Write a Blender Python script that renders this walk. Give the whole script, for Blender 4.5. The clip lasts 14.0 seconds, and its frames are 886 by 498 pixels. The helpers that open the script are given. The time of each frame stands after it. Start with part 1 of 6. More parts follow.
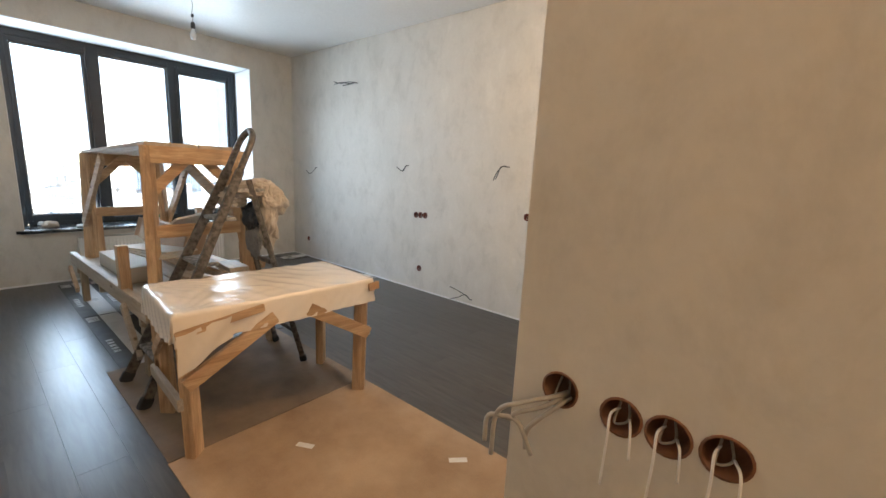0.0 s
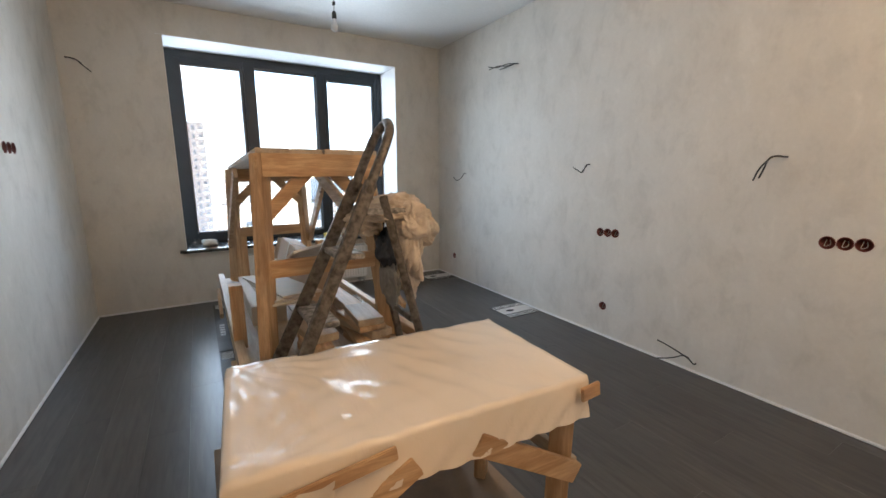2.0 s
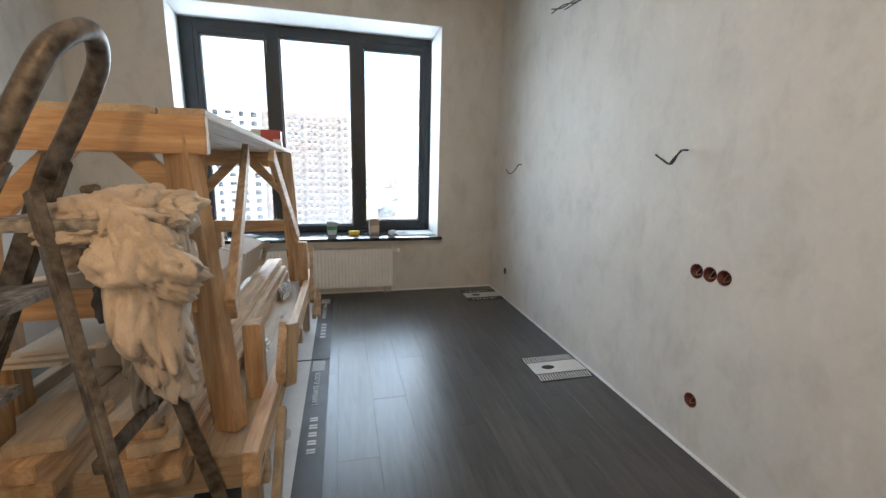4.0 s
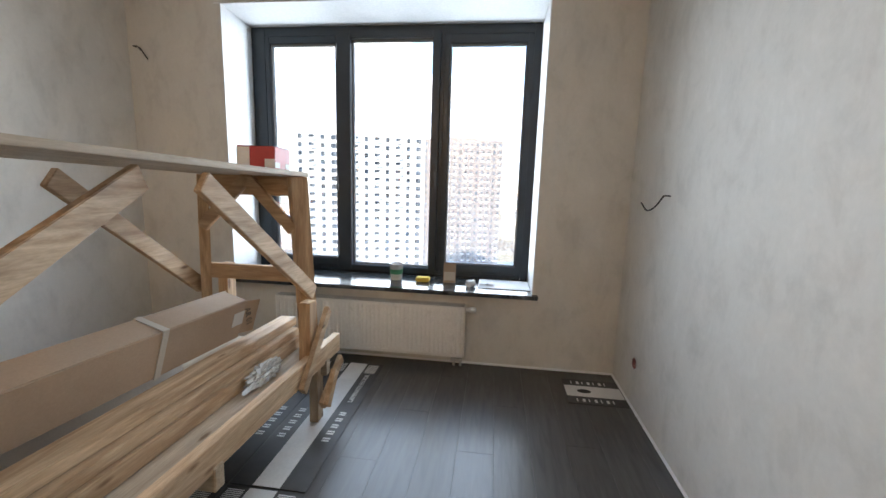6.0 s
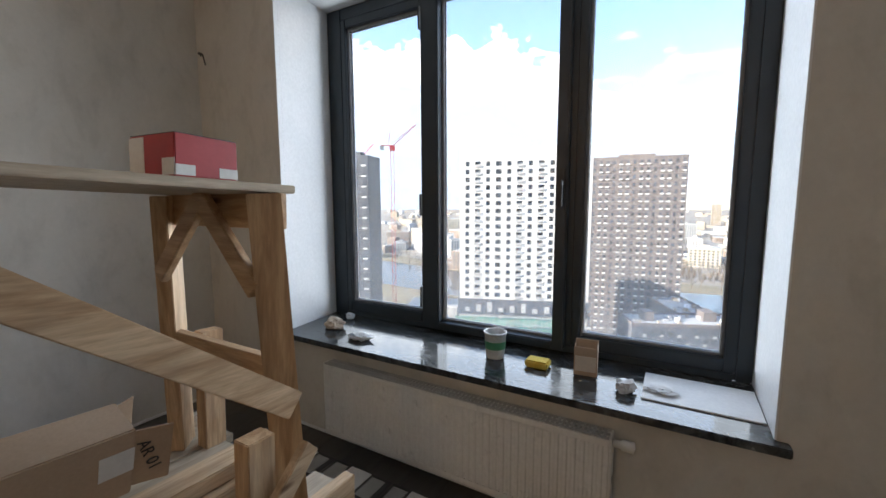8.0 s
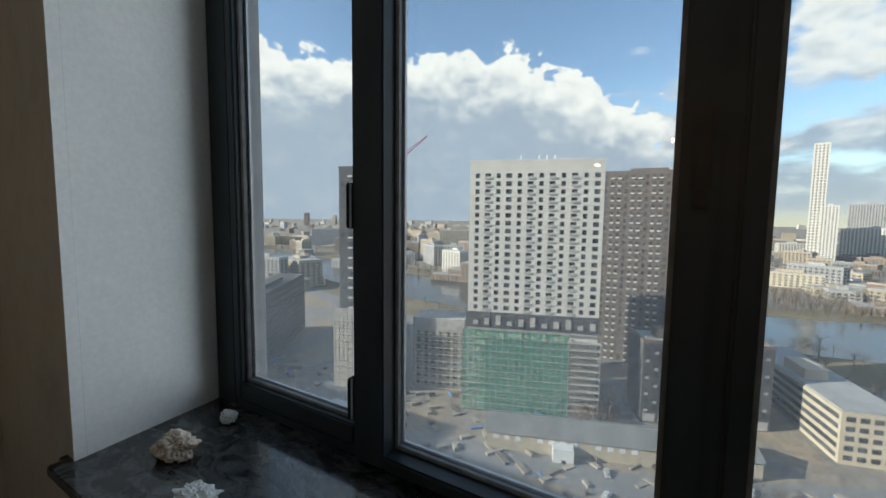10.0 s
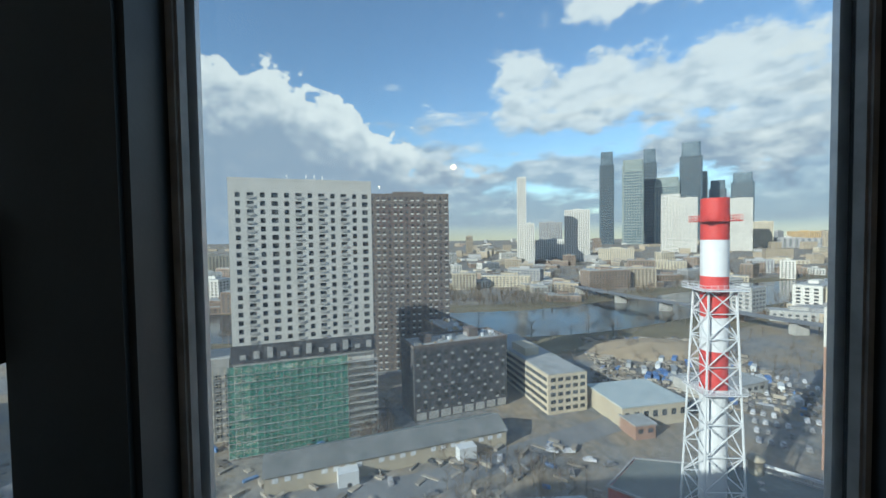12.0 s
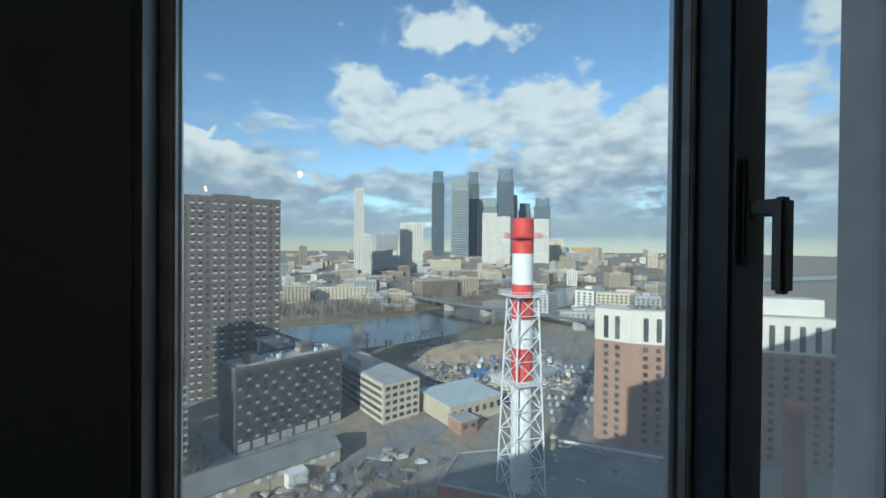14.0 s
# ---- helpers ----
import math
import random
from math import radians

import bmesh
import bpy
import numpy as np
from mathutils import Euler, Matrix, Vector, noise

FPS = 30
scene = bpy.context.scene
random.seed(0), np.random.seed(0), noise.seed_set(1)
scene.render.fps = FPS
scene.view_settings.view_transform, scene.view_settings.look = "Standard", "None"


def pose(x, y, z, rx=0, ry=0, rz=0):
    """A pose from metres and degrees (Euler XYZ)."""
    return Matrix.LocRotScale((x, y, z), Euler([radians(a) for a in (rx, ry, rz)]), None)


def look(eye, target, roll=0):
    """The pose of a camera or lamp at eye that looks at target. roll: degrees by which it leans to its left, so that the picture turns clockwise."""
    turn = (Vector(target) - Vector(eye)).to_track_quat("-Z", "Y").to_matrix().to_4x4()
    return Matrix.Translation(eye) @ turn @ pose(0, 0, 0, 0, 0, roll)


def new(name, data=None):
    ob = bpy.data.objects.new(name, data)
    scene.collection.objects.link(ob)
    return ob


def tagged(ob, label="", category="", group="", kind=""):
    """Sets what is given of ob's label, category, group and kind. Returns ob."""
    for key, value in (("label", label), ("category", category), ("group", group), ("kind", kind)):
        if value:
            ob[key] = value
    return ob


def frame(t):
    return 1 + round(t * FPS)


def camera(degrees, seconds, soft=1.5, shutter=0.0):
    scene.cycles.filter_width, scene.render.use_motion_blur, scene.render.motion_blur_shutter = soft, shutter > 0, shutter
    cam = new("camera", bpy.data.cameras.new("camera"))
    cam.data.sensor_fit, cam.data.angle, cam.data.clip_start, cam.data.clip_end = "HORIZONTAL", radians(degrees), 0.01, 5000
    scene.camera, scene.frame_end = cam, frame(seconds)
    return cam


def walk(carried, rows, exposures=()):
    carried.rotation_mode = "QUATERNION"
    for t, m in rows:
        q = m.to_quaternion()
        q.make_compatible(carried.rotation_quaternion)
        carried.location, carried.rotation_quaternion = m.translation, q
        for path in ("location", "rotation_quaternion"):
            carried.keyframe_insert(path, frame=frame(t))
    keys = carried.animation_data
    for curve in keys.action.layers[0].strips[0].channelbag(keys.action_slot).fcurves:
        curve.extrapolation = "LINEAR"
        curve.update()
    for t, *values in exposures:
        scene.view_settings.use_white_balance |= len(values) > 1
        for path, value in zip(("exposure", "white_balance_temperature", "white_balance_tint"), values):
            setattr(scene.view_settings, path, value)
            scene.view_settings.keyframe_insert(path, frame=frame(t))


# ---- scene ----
cam = camera(94.9, 14.0)
PATH = [
    (0, (-0.118, 0.052, 1.384), (-1.378, 1.56, 1.009), 2.8),
    (0.5, (-0.362, 0.154, 1.377), (-1.792, 1.499, 0.996), 2.1),
    (1, (-0.649, 0.305, 1.385), (-2.204, 1.508, 1.022), 1.4),
    (1.5, (-0.92, 0.424, 1.36), (-2.554, 1.528, 1.028), 0.6),
    (2, (-1.163, 0.593, 1.373), (-2.85, 1.599, 0.998), -0.0),
    (2.2, (-1.247, 0.676, 1.36), (-2.975, 1.602, 0.966), -0.0),
    (4.3, (-2.002, 1.976, 1.328), (-3.923, 2.351, 0.917), 1.3),
    (4.5, (-2.105, 2.046, 1.31), (-4.039, 2.347, 0.895), 1.1),
    (5, (-2.435, 2.218, 1.334), (-4.384, 2.386, 0.919), 1.2),
    (5.5, (-2.742, 2.365, 1.358), (-4.714, 2.236, 1.048), 1.0),
    (6, (-3.04, 2.497, 1.387), (-4.999, 2.256, 1.061), 1.7),
    (6.5, (-3.377, 2.585, 1.365), (-5.312, 2.232, 1.002), 1.5),
    (7, (-3.715, 2.627, 1.35), (-5.586, 2.003, 1.019), 0.2),
    (7.5, (-4.034, 2.58, 1.36), (-5.819, 1.719, 1.088), -0.3),
    (7.7, (-4.177, 2.546, 1.361), (-5.922, 1.603, 1.107), -0.6),
    (9.8, (-5.484, 2.038, 1.317), (-7.162, 0.962, 1.146), 0.6),
    (10, (-5.602, 1.973, 1.328), (-7.306, 0.938, 1.16), 0.7),
    (10.5, (-5.789, 1.812, 1.331), (-7.605, 0.986, 1.184), 0.4),
    (11, (-5.905, 1.623, 1.394), (-7.821, 1.059, 1.28), -0.4),
    (11.5, (-5.999, 1.542, 1.392), (-7.977, 1.261, 1.302), -0.8),
    (12, (-6.115, 1.524, 1.39), (-8.114, 1.53, 1.321), -0.8),
    (12.5, (-6.163, 1.472, 1.392), (-8.144, 1.743, 1.337), -0.6),
    (13, (-6.157, 1.391, 1.397), (-8.091, 1.898, 1.356), -0.1),
    (13.5, (-6.126, 1.367, 1.403), (-8.01, 2.038, 1.376), 0.3),
    (14, (-6.086, 1.353, 1.401), (-7.928, 2.13, 1.384), 0.5),
]
walk(cam, [(t, look(eye, target, roll)) for t, eye, target, roll in PATH], exposures=[(0.0, 3.1, 5900, 8), (1.0, 2.85, 5900, 10), (2.2, 2.8, 5950, 10), (4.5, 2.9, 6100, 8), (5.0, 2.95, 6150, 9), (6.5, 2.7, 6250, 13), (7.7, 2.15, 6350, 14), (9.8, 0.6, 6450, 6), (10.6, 0.55, 6350, 5), (11.5, 0.35, 5800, 1), (14.0, 0.22, 5650, -2)])

# ---- light, sky and exposure ----
TOWN_TURN = radians(2.8)                        # how far the town's grid is turned from the house's
SUN = (Matrix.Rotation(-TOWN_TURN, 3, "Z") @ Vector((0.63, -0.67, 0.40))).normalized()


def sky():
    w = bpy.data.worlds.new("sky")
    scene.world = w
    w.use_nodes = True
    nt = w.node_tree
    nt.nodes.clear()
    N = nt.nodes.new
    L = nt.links.new

    def m(op, a, b=None, c=None):
        n = N("ShaderNodeMath")
        n.operation = op
        for i, v in enumerate((a, b, c)):
            if v is None:
                continue
            if isinstance(v, (int, float)):
                n.inputs[i].default_value = v
            else:
                L(v, n.inputs[i])
        return n.outputs[0]

    def ramp(v, lo, hi):
        n = N("ShaderNodeMapRange")
        n.interpolation_type = "SMOOTHSTEP"
        n.inputs[1].default_value, n.inputs[2].default_value = lo, hi
        L(v, n.inputs[0])
        return n.outputs[0]

    tc = N("ShaderNodeTexCoord")
    sep = N("ShaderNodeSeparateXYZ")
    L(tc.outputs["Generated"], sep.inputs[0])
    dx, dy, dz = sep.outputs
    az = m("SUBTRACT", m("ARCTAN2", dy, m("MULTIPLY", dx, -1.0)), TOWN_TURN)
    el = m("ARCSINE", m("MINIMUM", m("MAXIMUM", dz, -1.0), 1.0))

    def puffs(lift, scale, stretch, detail, seed):
        cb = N("ShaderNodeCombineXYZ")
        L(m("MULTIPLY", az, scale), cb.inputs[0])
        L(m("MULTIPLY", m("ADD", el, lift), scale * stretch), cb.inputs[1])
        cb.inputs[2].default_value = seed
        n = N("ShaderNodeTexNoise")
        n.inputs["Scale"].default_value = 1.0
        n.inputs["Detail"].default_value = detail
        n.inputs["Roughness"].default_value = 0.55
        L(cb.outputs[0], n.inputs["Vector"])
        return n.outputs[0]

    # the bank of cumulus over the left of the view, its top sinking towards the middle
    top = m("MINIMUM", m("ADD", m("MULTIPLY", az, -0.42), 0.185), 0.36)
    billow = m("ADD", m("MULTIPLY", m("SUBTRACT", puffs(0, 11, 1.3, 3, 1.3), 0.5), 0.20), m("MULTIPLY", m("SUBTRACT", puffs(0, 34, 1.2, 4, 3.1), 0.5), 0.075))
    edge = m("ADD", m("SUBTRACT", top, el), billow)
    bank = m("MULTIPLY", ramp(edge, -0.003, 0.012), ramp(m("ADD", m("MULTIPLY", az, -1.0), m("MULTIPLY", billow, 0.9)), 0.085, 0.115))
    # broken cumulus over the middle and right: heaps of given places, torn by noise
    tear = m("ADD", m("MULTIPLY", m("SUBTRACT", puffs(0, 7, 1.6, 9, 7.7), 0.5), 2.6), m("MULTIPLY", m("SUBTRACT", puffs(0, 26, 1.5, 6, 5.7), 0.5), 0.9))

    def heap(a0, e0, ra, re):
        u, v = (m("DIVIDE", m("SUBTRACT", q, c), r) for q, c, r in ((az, a0, ra), (el, e0, re)))
        return m("SUBTRACT", 1.0, m("POWER", m("ADD", m("MULTIPLY", u, u), m("MULTIPLY", v, v)), 0.5))

    body = heap(0.45, 0.295, 0.42, 0.085)
    for q in ((0.16, 0.37, 0.10, 0.045), (0.62, 0.345, 0.17, 0.07), (0.36, 0.48, 0.24, 0.05), (0.40, 0.63, 0.40, 0.07), (0.85, 0.225, 0.5, 0.125), (-0.05, 0.155, 0.13, 0.035), (1.5, 0.45, 0.5, 0.2), (-1.3, 0.8, 0.7, 0.2)):
        body = m("MAXIMUM", body, heap(*q))
    body = m("ADD", body, tear)
    streak = ramp(body, 0.0, 0.42)
    low = m("MULTIPLY", ramp(m("ADD", puffs(0, 5.0, 3.2, 8, 2.9), m("MULTIPLY", el, -1.3)), 0.20, 0.36), ramp(el, -0.02, 0.03))
    cover = m("MINIMUM", m("ADD", m("MAXIMUM", bank, m("MULTIPLY", streak, 0.92)), m("MULTIPLY", low, 0.9)), 1.0)
    # sunlit crowns, grey-blue bases
    crown = m("SUBTRACT", 1.0, ramp(m("ADD", edge, m("MULTIPLY", m("SUBTRACT", puffs(0, 20, 1.2, 5, 9.1), 0.5), 0.14)), 0.015, 0.15))
    fair = ramp(m("ADD", m("MULTIPLY", el, 2.4), m("MULTIPLY", m("SUBTRACT", puffs(0, 16, 2.0, 6, 6.6), 0.5), 1.6)), 0.12, 0.90)
    lit = m("ADD", m("MULTIPLY", bank, crown), m("MULTIPLY", m("SUBTRACT", 1.0, bank), fair))
    shade = N("ShaderNodeMix")
    shade.data_type = "RGBA"
    shade.inputs[6].default_value, shade.inputs[7].default_value = (2.1, 2.5, 3.05, 1), (5.2, 5.15, 5.0, 1)
    L(m("ADD", lit, m("MULTIPLY", m("SUBTRACT", puffs(0, 14, 1.6, 7, 5.2), 0.5), 0.7)), shade.inputs[0])
    st = N("ShaderNodeTexSky")
    st.sky_type, st.sun_disc = "NISHITA", False
    st.sun_elevation, st.sun_rotation = math.asin(SUN.z), math.atan2(SUN.x, SUN.y)
    st.air_density, st.dust_density, st.ozone_density = 1.0, 0.6, 2.0
    mix = N("ShaderNodeMix")
    mix.data_type = "RGBA"
    L(cover, mix.inputs[0])
    L(st.outputs[0], mix.inputs[6])
    L(shade.outputs[2], mix.inputs[7])
    bg = N("ShaderNodeBackground")
    bg.inputs[1].default_value = 0.15
    L(mix.outputs[2], bg.inputs[0])
    out = N("ShaderNodeOutputWorld")
    L(bg.outputs[0], out.inputs[0])


sky()
sun_data = bpy.data.lights.new("sun", "SUN")
sun_data.energy, sun_data.angle, sun_data.color = 5.0, radians(0.53), (1.0, 0.93, 0.82)
new("sun", sun_data).matrix_world = look(SUN * 50, (0, 0, 0))


def bulb_light(name, at, watts, color, size):
    d = bpy.data.lights.new(name, "POINT")
    d.energy, d.color, d.shadow_soft_size = watts, color, size
    new(name, d).location = at


bulb_light("bulb_light_room", (-0.95, 1.72, 2.38), 6.0, (1.0, 0.62, 0.30), 0.035)
bulb_light("bulb_light_hall", (1.5, 0.25, 2.40), 4.4, (1.0, 0.58, 0.27), 0.035)
# area lamp added in the window's opening, strengthens the sky's light indoors
wl = bpy.data.lights.new("window_fill_lamp", "AREA")
wl.shape, wl.size, wl.size_y, wl.energy, wl.color = "RECTANGLE", 1.95, 2.4, 7.5, (0.82, 0.93, 1.0)
wl.spread = radians(125)
new("window_fill_lamp", wl).matrix_world = pose(-6.455, 1.625, 1.63, 0, -90, 0)

# ---- materials ----


class Nodes:
    def __init__(self, name):
        self.mat = bpy.data.materials.new(name)
        self.mat.use_nodes = True
        self.nt = self.mat.node_tree
        self.b = self.nt.nodes["Principled BSDF"]
        self.tc = self.nt.nodes.new("ShaderNodeTexCoord")

    def n(self, kind, **kw):
        x = self.nt.nodes.new(kind)
        for k, v in kw.items():
            x.inputs[k].default_value = v
        return x

    def l(self, a, b):
        self.nt.links.new(a, b)

    def coords(self, scale=(1, 1, 1), space="Object", rot=(0, 0, 0)):
        mp = self.nt.nodes.new("ShaderNodeMapping")
        mp.inputs["Scale"].default_value = scale
        mp.inputs["Rotation"].default_value = rot
        self.l(self.tc.outputs[space], mp.inputs[0])
        return mp.outputs[0]

    def noise(self, vec, scale, detail=6.0, rough=0.55, warp=0.0):
        x = self.n("ShaderNodeTexNoise", Scale=scale, Detail=detail, Roughness=rough, Distortion=warp)
        self.l(vec, x.inputs["Vector"])
        return x.outputs[0]

    def range(self, v, lo, hi, a=0.0, b=1.0):
        x = self.nt.nodes.new("ShaderNodeMapRange")
        for i, k in enumerate((lo, hi, a, b)):
            x.inputs[i + 1].default_value = k
        self.l(v, x.inputs[0])
        return x.outputs[0]

    def mix(self, f, a, b, mode="MIX"):
        x = self.nt.nodes.new("ShaderNodeMix")
        x.data_type, x.blend_type = "RGBA", mode
        for i, v in ((0, f), (6, a), (7, b)):
            if isinstance(v, (int, float)):
                x.inputs[i].default_value = v
            elif isinstance(v, tuple):
                x.inputs[i].default_value = (*v, 1)
            else:
                self.l(v, x.inputs[i])
        return x.outputs[2]

    def value(self, v, k):
        x = self.nt.nodes.new("ShaderNodeHueSaturation")
        self.l(v, x.inputs["Color"])
        if isinstance(k, (int, float)):
            x.inputs["Value"].default_value = k
        else:
            self.l(k, x.inputs["Value"])
        return x.outputs[0]

    def random(self):
        return self.nt.nodes.new("ShaderNodeObjectInfo").outputs["Random"]

    def island(self):
        return self.nt.nodes.new("ShaderNodeNewGeometry").outputs["Random Per Island"]

    def bump(self, h, strength, dist):
        x = self.n("ShaderNodeBump", Strength=strength, Distance=dist)
        self.l(h, x.inputs["Height"])
        self.l(x.outputs[0], self.b.inputs["Normal"])

    def done(self, color, rough=0.6, metal=0.0, spec=None):
        if isinstance(color, tuple):
            self.b.inputs["Base Color"].default_value = (*color, 1)
        else:
            self.l(color, self.b.inputs["Base Color"])
        if isinstance(rough, (int, float)):
            self.b.inputs["Roughness"].default_value = rough
        else:
            self.l(rough, self.b.inputs["Roughness"])
        self.b.inputs["Metallic"].default_value = metal
        if spec is not None:
            self.b.inputs["Specular IOR Level"].default_value = spec
        return self.mat


def plain(name, c1, c2, scale=8.0, rough=0.6, metal=0.0, bump=0.1, dist=0.002, fine=60.0, vary=0.0, spec=None):
    """Two tones at two scales, fine relief and, where asked, a tone of its own for each object."""
    k = Nodes(name)
    v = k.coords()
    col = k.mix(k.range(k.noise(v, scale), 0.35, 0.65), c1, c2)
    f = k.noise(v, fine, 4)
    col = k.value(col, k.range(f, 0.2, 0.8, 0.93, 1.07))
    if vary:
        col = k.value(col, k.range(k.random(), 0, 1, 1 - vary, 1 + vary))
    k.bump(f, bump, dist)
    return k.done(col, k.range(k.noise(v, scale * 2.3), 0.3, 0.7, rough - 0.07, rough + 0.07), metal, spec)


def timber(name, c1, c2, axis="x", rough=0.62, vary=0.12):
    """Sawn softwood: grain along one axis, knots, a tone for each piece."""
    k = Nodes(name)
    s = {"x": (0.9, 9, 9), "y": (9, 0.9, 9), "z": (9, 9, 0.9)}[axis]
    v = k.coords(s)
    g = k.noise(v, 3.2, 8, 0.6, 0.6)
    fine = k.noise(k.coords(tuple(q * 6 for q in s)), 3.0, 4, 0.6)
    col = k.mix(k.range(g, 0.34, 0.66), c1, c2)
    col = k.value(col, k.range(fine, 0.25, 0.75, 0.82, 1.12))
    vo = k.nt.nodes.new("ShaderNodeTexVoronoi")
    vo.inputs["Scale"].default_value = 1.0
    k.l(k.coords({"x": (2.2, 7, 7), "y": (7, 2.2, 7), "z": (7, 7, 2.2)}[axis]), vo.inputs["Vector"])
    col = k.mix(k.range(vo.outputs["Distance"], 0.10, 0.055), col, (c1[0] * 0.42, c1[1] * 0.33, c1[2] * 0.25))
    stain = k.noise(k.coords((1.3, 1.3, 1.3)), 2.0, 5)
    col = k.mix(k.range(stain, 0.55, 0.75, 0, 0.3), col, (0.30, 0.27, 0.24))
    col = k.value(col, k.range(k.random(), 0, 1, 1 - vary, 1 + vary))
    k.bump(fine, 0.25, 0.002)
    return k.done(col, rough)


def plaster():
    """Grey-beige trowelled plaster with cloudy, vertical-running blotches."""
    k = Nodes("trowelled_plaster")
    v = k.coords()
    big = k.noise(v, 0.9, 7, 0.6, 0.4)
    mid = k.noise(k.coords((1, 1, 0.6)), 5.5, 10, 0.68, 0.35)
    fine = k.noise(v, 38, 5, 0.6)
    col = k.mix(k.range(big, 0.3, 0.7), (0.60, 0.58, 0.535), (0.67, 0.65, 0.605))
    col = k.mix(k.range(mid, 0.50, 0.70, 0, 0.5), col, (0.45, 0.435, 0.40))
    col = k.mix(k.range(mid, 0.44, 0.30, 0, 0.5), col, (0.74, 0.72, 0.675))
    col = k.value(col, k.range(fine, 0.2, 0.8, 0.965, 1.035))
    h = k.mix(0.5, mid, fine)
    k.bump(h, 0.35, 0.003)
    return k.done(col, k.range(mid, 0.3, 0.7, 0.5, 0.72), 0, 0.35)


def laminate():
    k = Nodes("dark_laminate")
    v = k.coords((1.2, 11, 11))
    g = k.noise(v, 2.6, 9, 0.62, 0.8)
    dust = k.noise(k.coords((1, 1, 1), "Object"), 2.4, 6, 0.5, 0.2)
    col = k.mix(k.range(g, 0.3, 0.7), (0.040, 0.038, 0.037), (0.085, 0.080, 0.076))
    col = k.mix(k.range(dust, 0.45, 0.8, 0, 0.22), col, (0.15, 0.145, 0.14))
    col = k.value(col, k.range(k.random(), 0, 1, 0.88, 1.12))
    k.bump(g, 0.12, 0.001)
    return k.done(col, k.range(dust, 0.3, 0.75, 0.27, 0.36), 0, 0.55)


def stone_sill():
    k = Nodes("polished_dark_stone")
    v = k.coords()
    vein = k.noise(k.coords((2, 1, 1), rot=(0, 0, 0.5)), 5.0, 10, 0.65, 2.2)
    speck = k.noise(v, 140, 3)
    col = k.mix(k.range(vein, 0.45, 0.62), (0.018, 0.020, 0.022), (0.075, 0.085, 0.09))
    col = k.mix(k.range(vein, 0.66, 0.73), col, (0.30, 0.31, 0.31))
    col = k.value(col, k.range(speck, 0.3, 0.7, 0.8, 1.25))
    dust = k.noise(v, 7, 8, 0.7)
    return k.done(k.mix(k.range(dust, 0.5, 0.8, 0, 0.25), col, (0.35, 0.35, 0.34)), k.range(dust, 0.4, 0.7, 0.06, 0.22), 0, 0.6)


def window_glass():
    k = Nodes("window_glass")
    k.nt.nodes.remove(k.b)
    tr = k.n("ShaderNodeBsdfTransparent", Color=(0.97, 0.985, 0.98, 1))
    gl = k.n("ShaderNodeBsdfGlossy", Roughness=0.0)
    fr = k.n("ShaderNodeLayerWeight", Blend=0.5)
    df = k.n("ShaderNodeBsdfTranslucent", Color=(0.72, 0.74, 0.74, 1))
    a = k.nt.nodes.new("ShaderNodeMixShader")
    b = k.nt.nodes.new("ShaderNodeMixShader")
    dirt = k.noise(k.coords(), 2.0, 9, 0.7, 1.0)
    # real dirt plus a pale veil, thicker downwards, added to lift the dark yards
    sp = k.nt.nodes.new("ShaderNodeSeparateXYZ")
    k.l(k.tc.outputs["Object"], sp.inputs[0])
    grime_veil = k.nt.nodes.new("ShaderNodeMath")
    grime_veil.operation = "MULTIPLY_ADD"
    k.l(k.range(sp.outputs[2], 0.65, 1.45, 1.0, 0.0), grime_veil.inputs[0])
    k.l(k.range(k.noise(k.coords(), 7.0, 6, 0.65, 0.5), 0.3, 0.7, 0.05, 0.20), grime_veil.inputs[1])
    k.l(k.range(dirt, 0.35, 0.8, 0.05, 0.11), grime_veil.inputs[2])
    k.l(grime_veil.outputs[0], a.inputs[0])
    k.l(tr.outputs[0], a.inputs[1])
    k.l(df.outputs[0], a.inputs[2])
    pw = k.nt.nodes.new("ShaderNodeMath")
    pw.operation = "POWER"
    pw.inputs[1].default_value = 4.5
    k.l(fr.outputs["Facing"], pw.inputs[0])
    k.l(k.range(pw.outputs[0], 0, 1, 0.03, 0.55), b.inputs[0])
    k.l(a.outputs[0], b.inputs[1])
    k.l(gl.outputs[0], b.inputs[2])
    k.l(b.outputs[0], k.nt.nodes["Material Output"].inputs[0])
    return k.mat


def film_plastic():
    k = Nodes("plastic_film")
    v = k.coords()
    w = k.noise(k.coords((3, 9, 6), rot=(0, 0, 0.6)), 2.4, 6, 0.55, 1.4)
    k.bump(w, 0.3, 0.006)
    k.b.inputs["Coat Weight"].default_value = 0.3
    col = k.mix(k.range(k.noise(v, 3), 0.3, 0.7), (0.74, 0.655, 0.55), (0.79, 0.71, 0.61))
    return k.done(col, 0.26, 0, 0.5)


M = {}
M["plaster"] = plaster()
M["ceiling"] = plain("matt_ceiling_paint", (0.78, 0.78, 0.77), (0.82, 0.82, 0.81), 1.2, 0.42, bump=0.04, spec=0.3)
M["reveal"] = plain("white_reveal_paint", (0.78, 0.79, 0.79), (0.83, 0.83, 0.83), 3.0, 0.6)
M["laminate"] = laminate()
M["joint"] = plain("dark_joint", (0.012, 0.012, 0.012), (0.02, 0.02, 0.02))
M["frame"] = plain("anthracite_foil", (0.018, 0.027, 0.036), (0.025, 0.036, 0.046), 6, 0.42, bump=0.06, fine=220)
M["gasket"] = plain("grey_gasket", (0.16, 0.165, 0.17), (0.24, 0.245, 0.25), 20, 0.4)
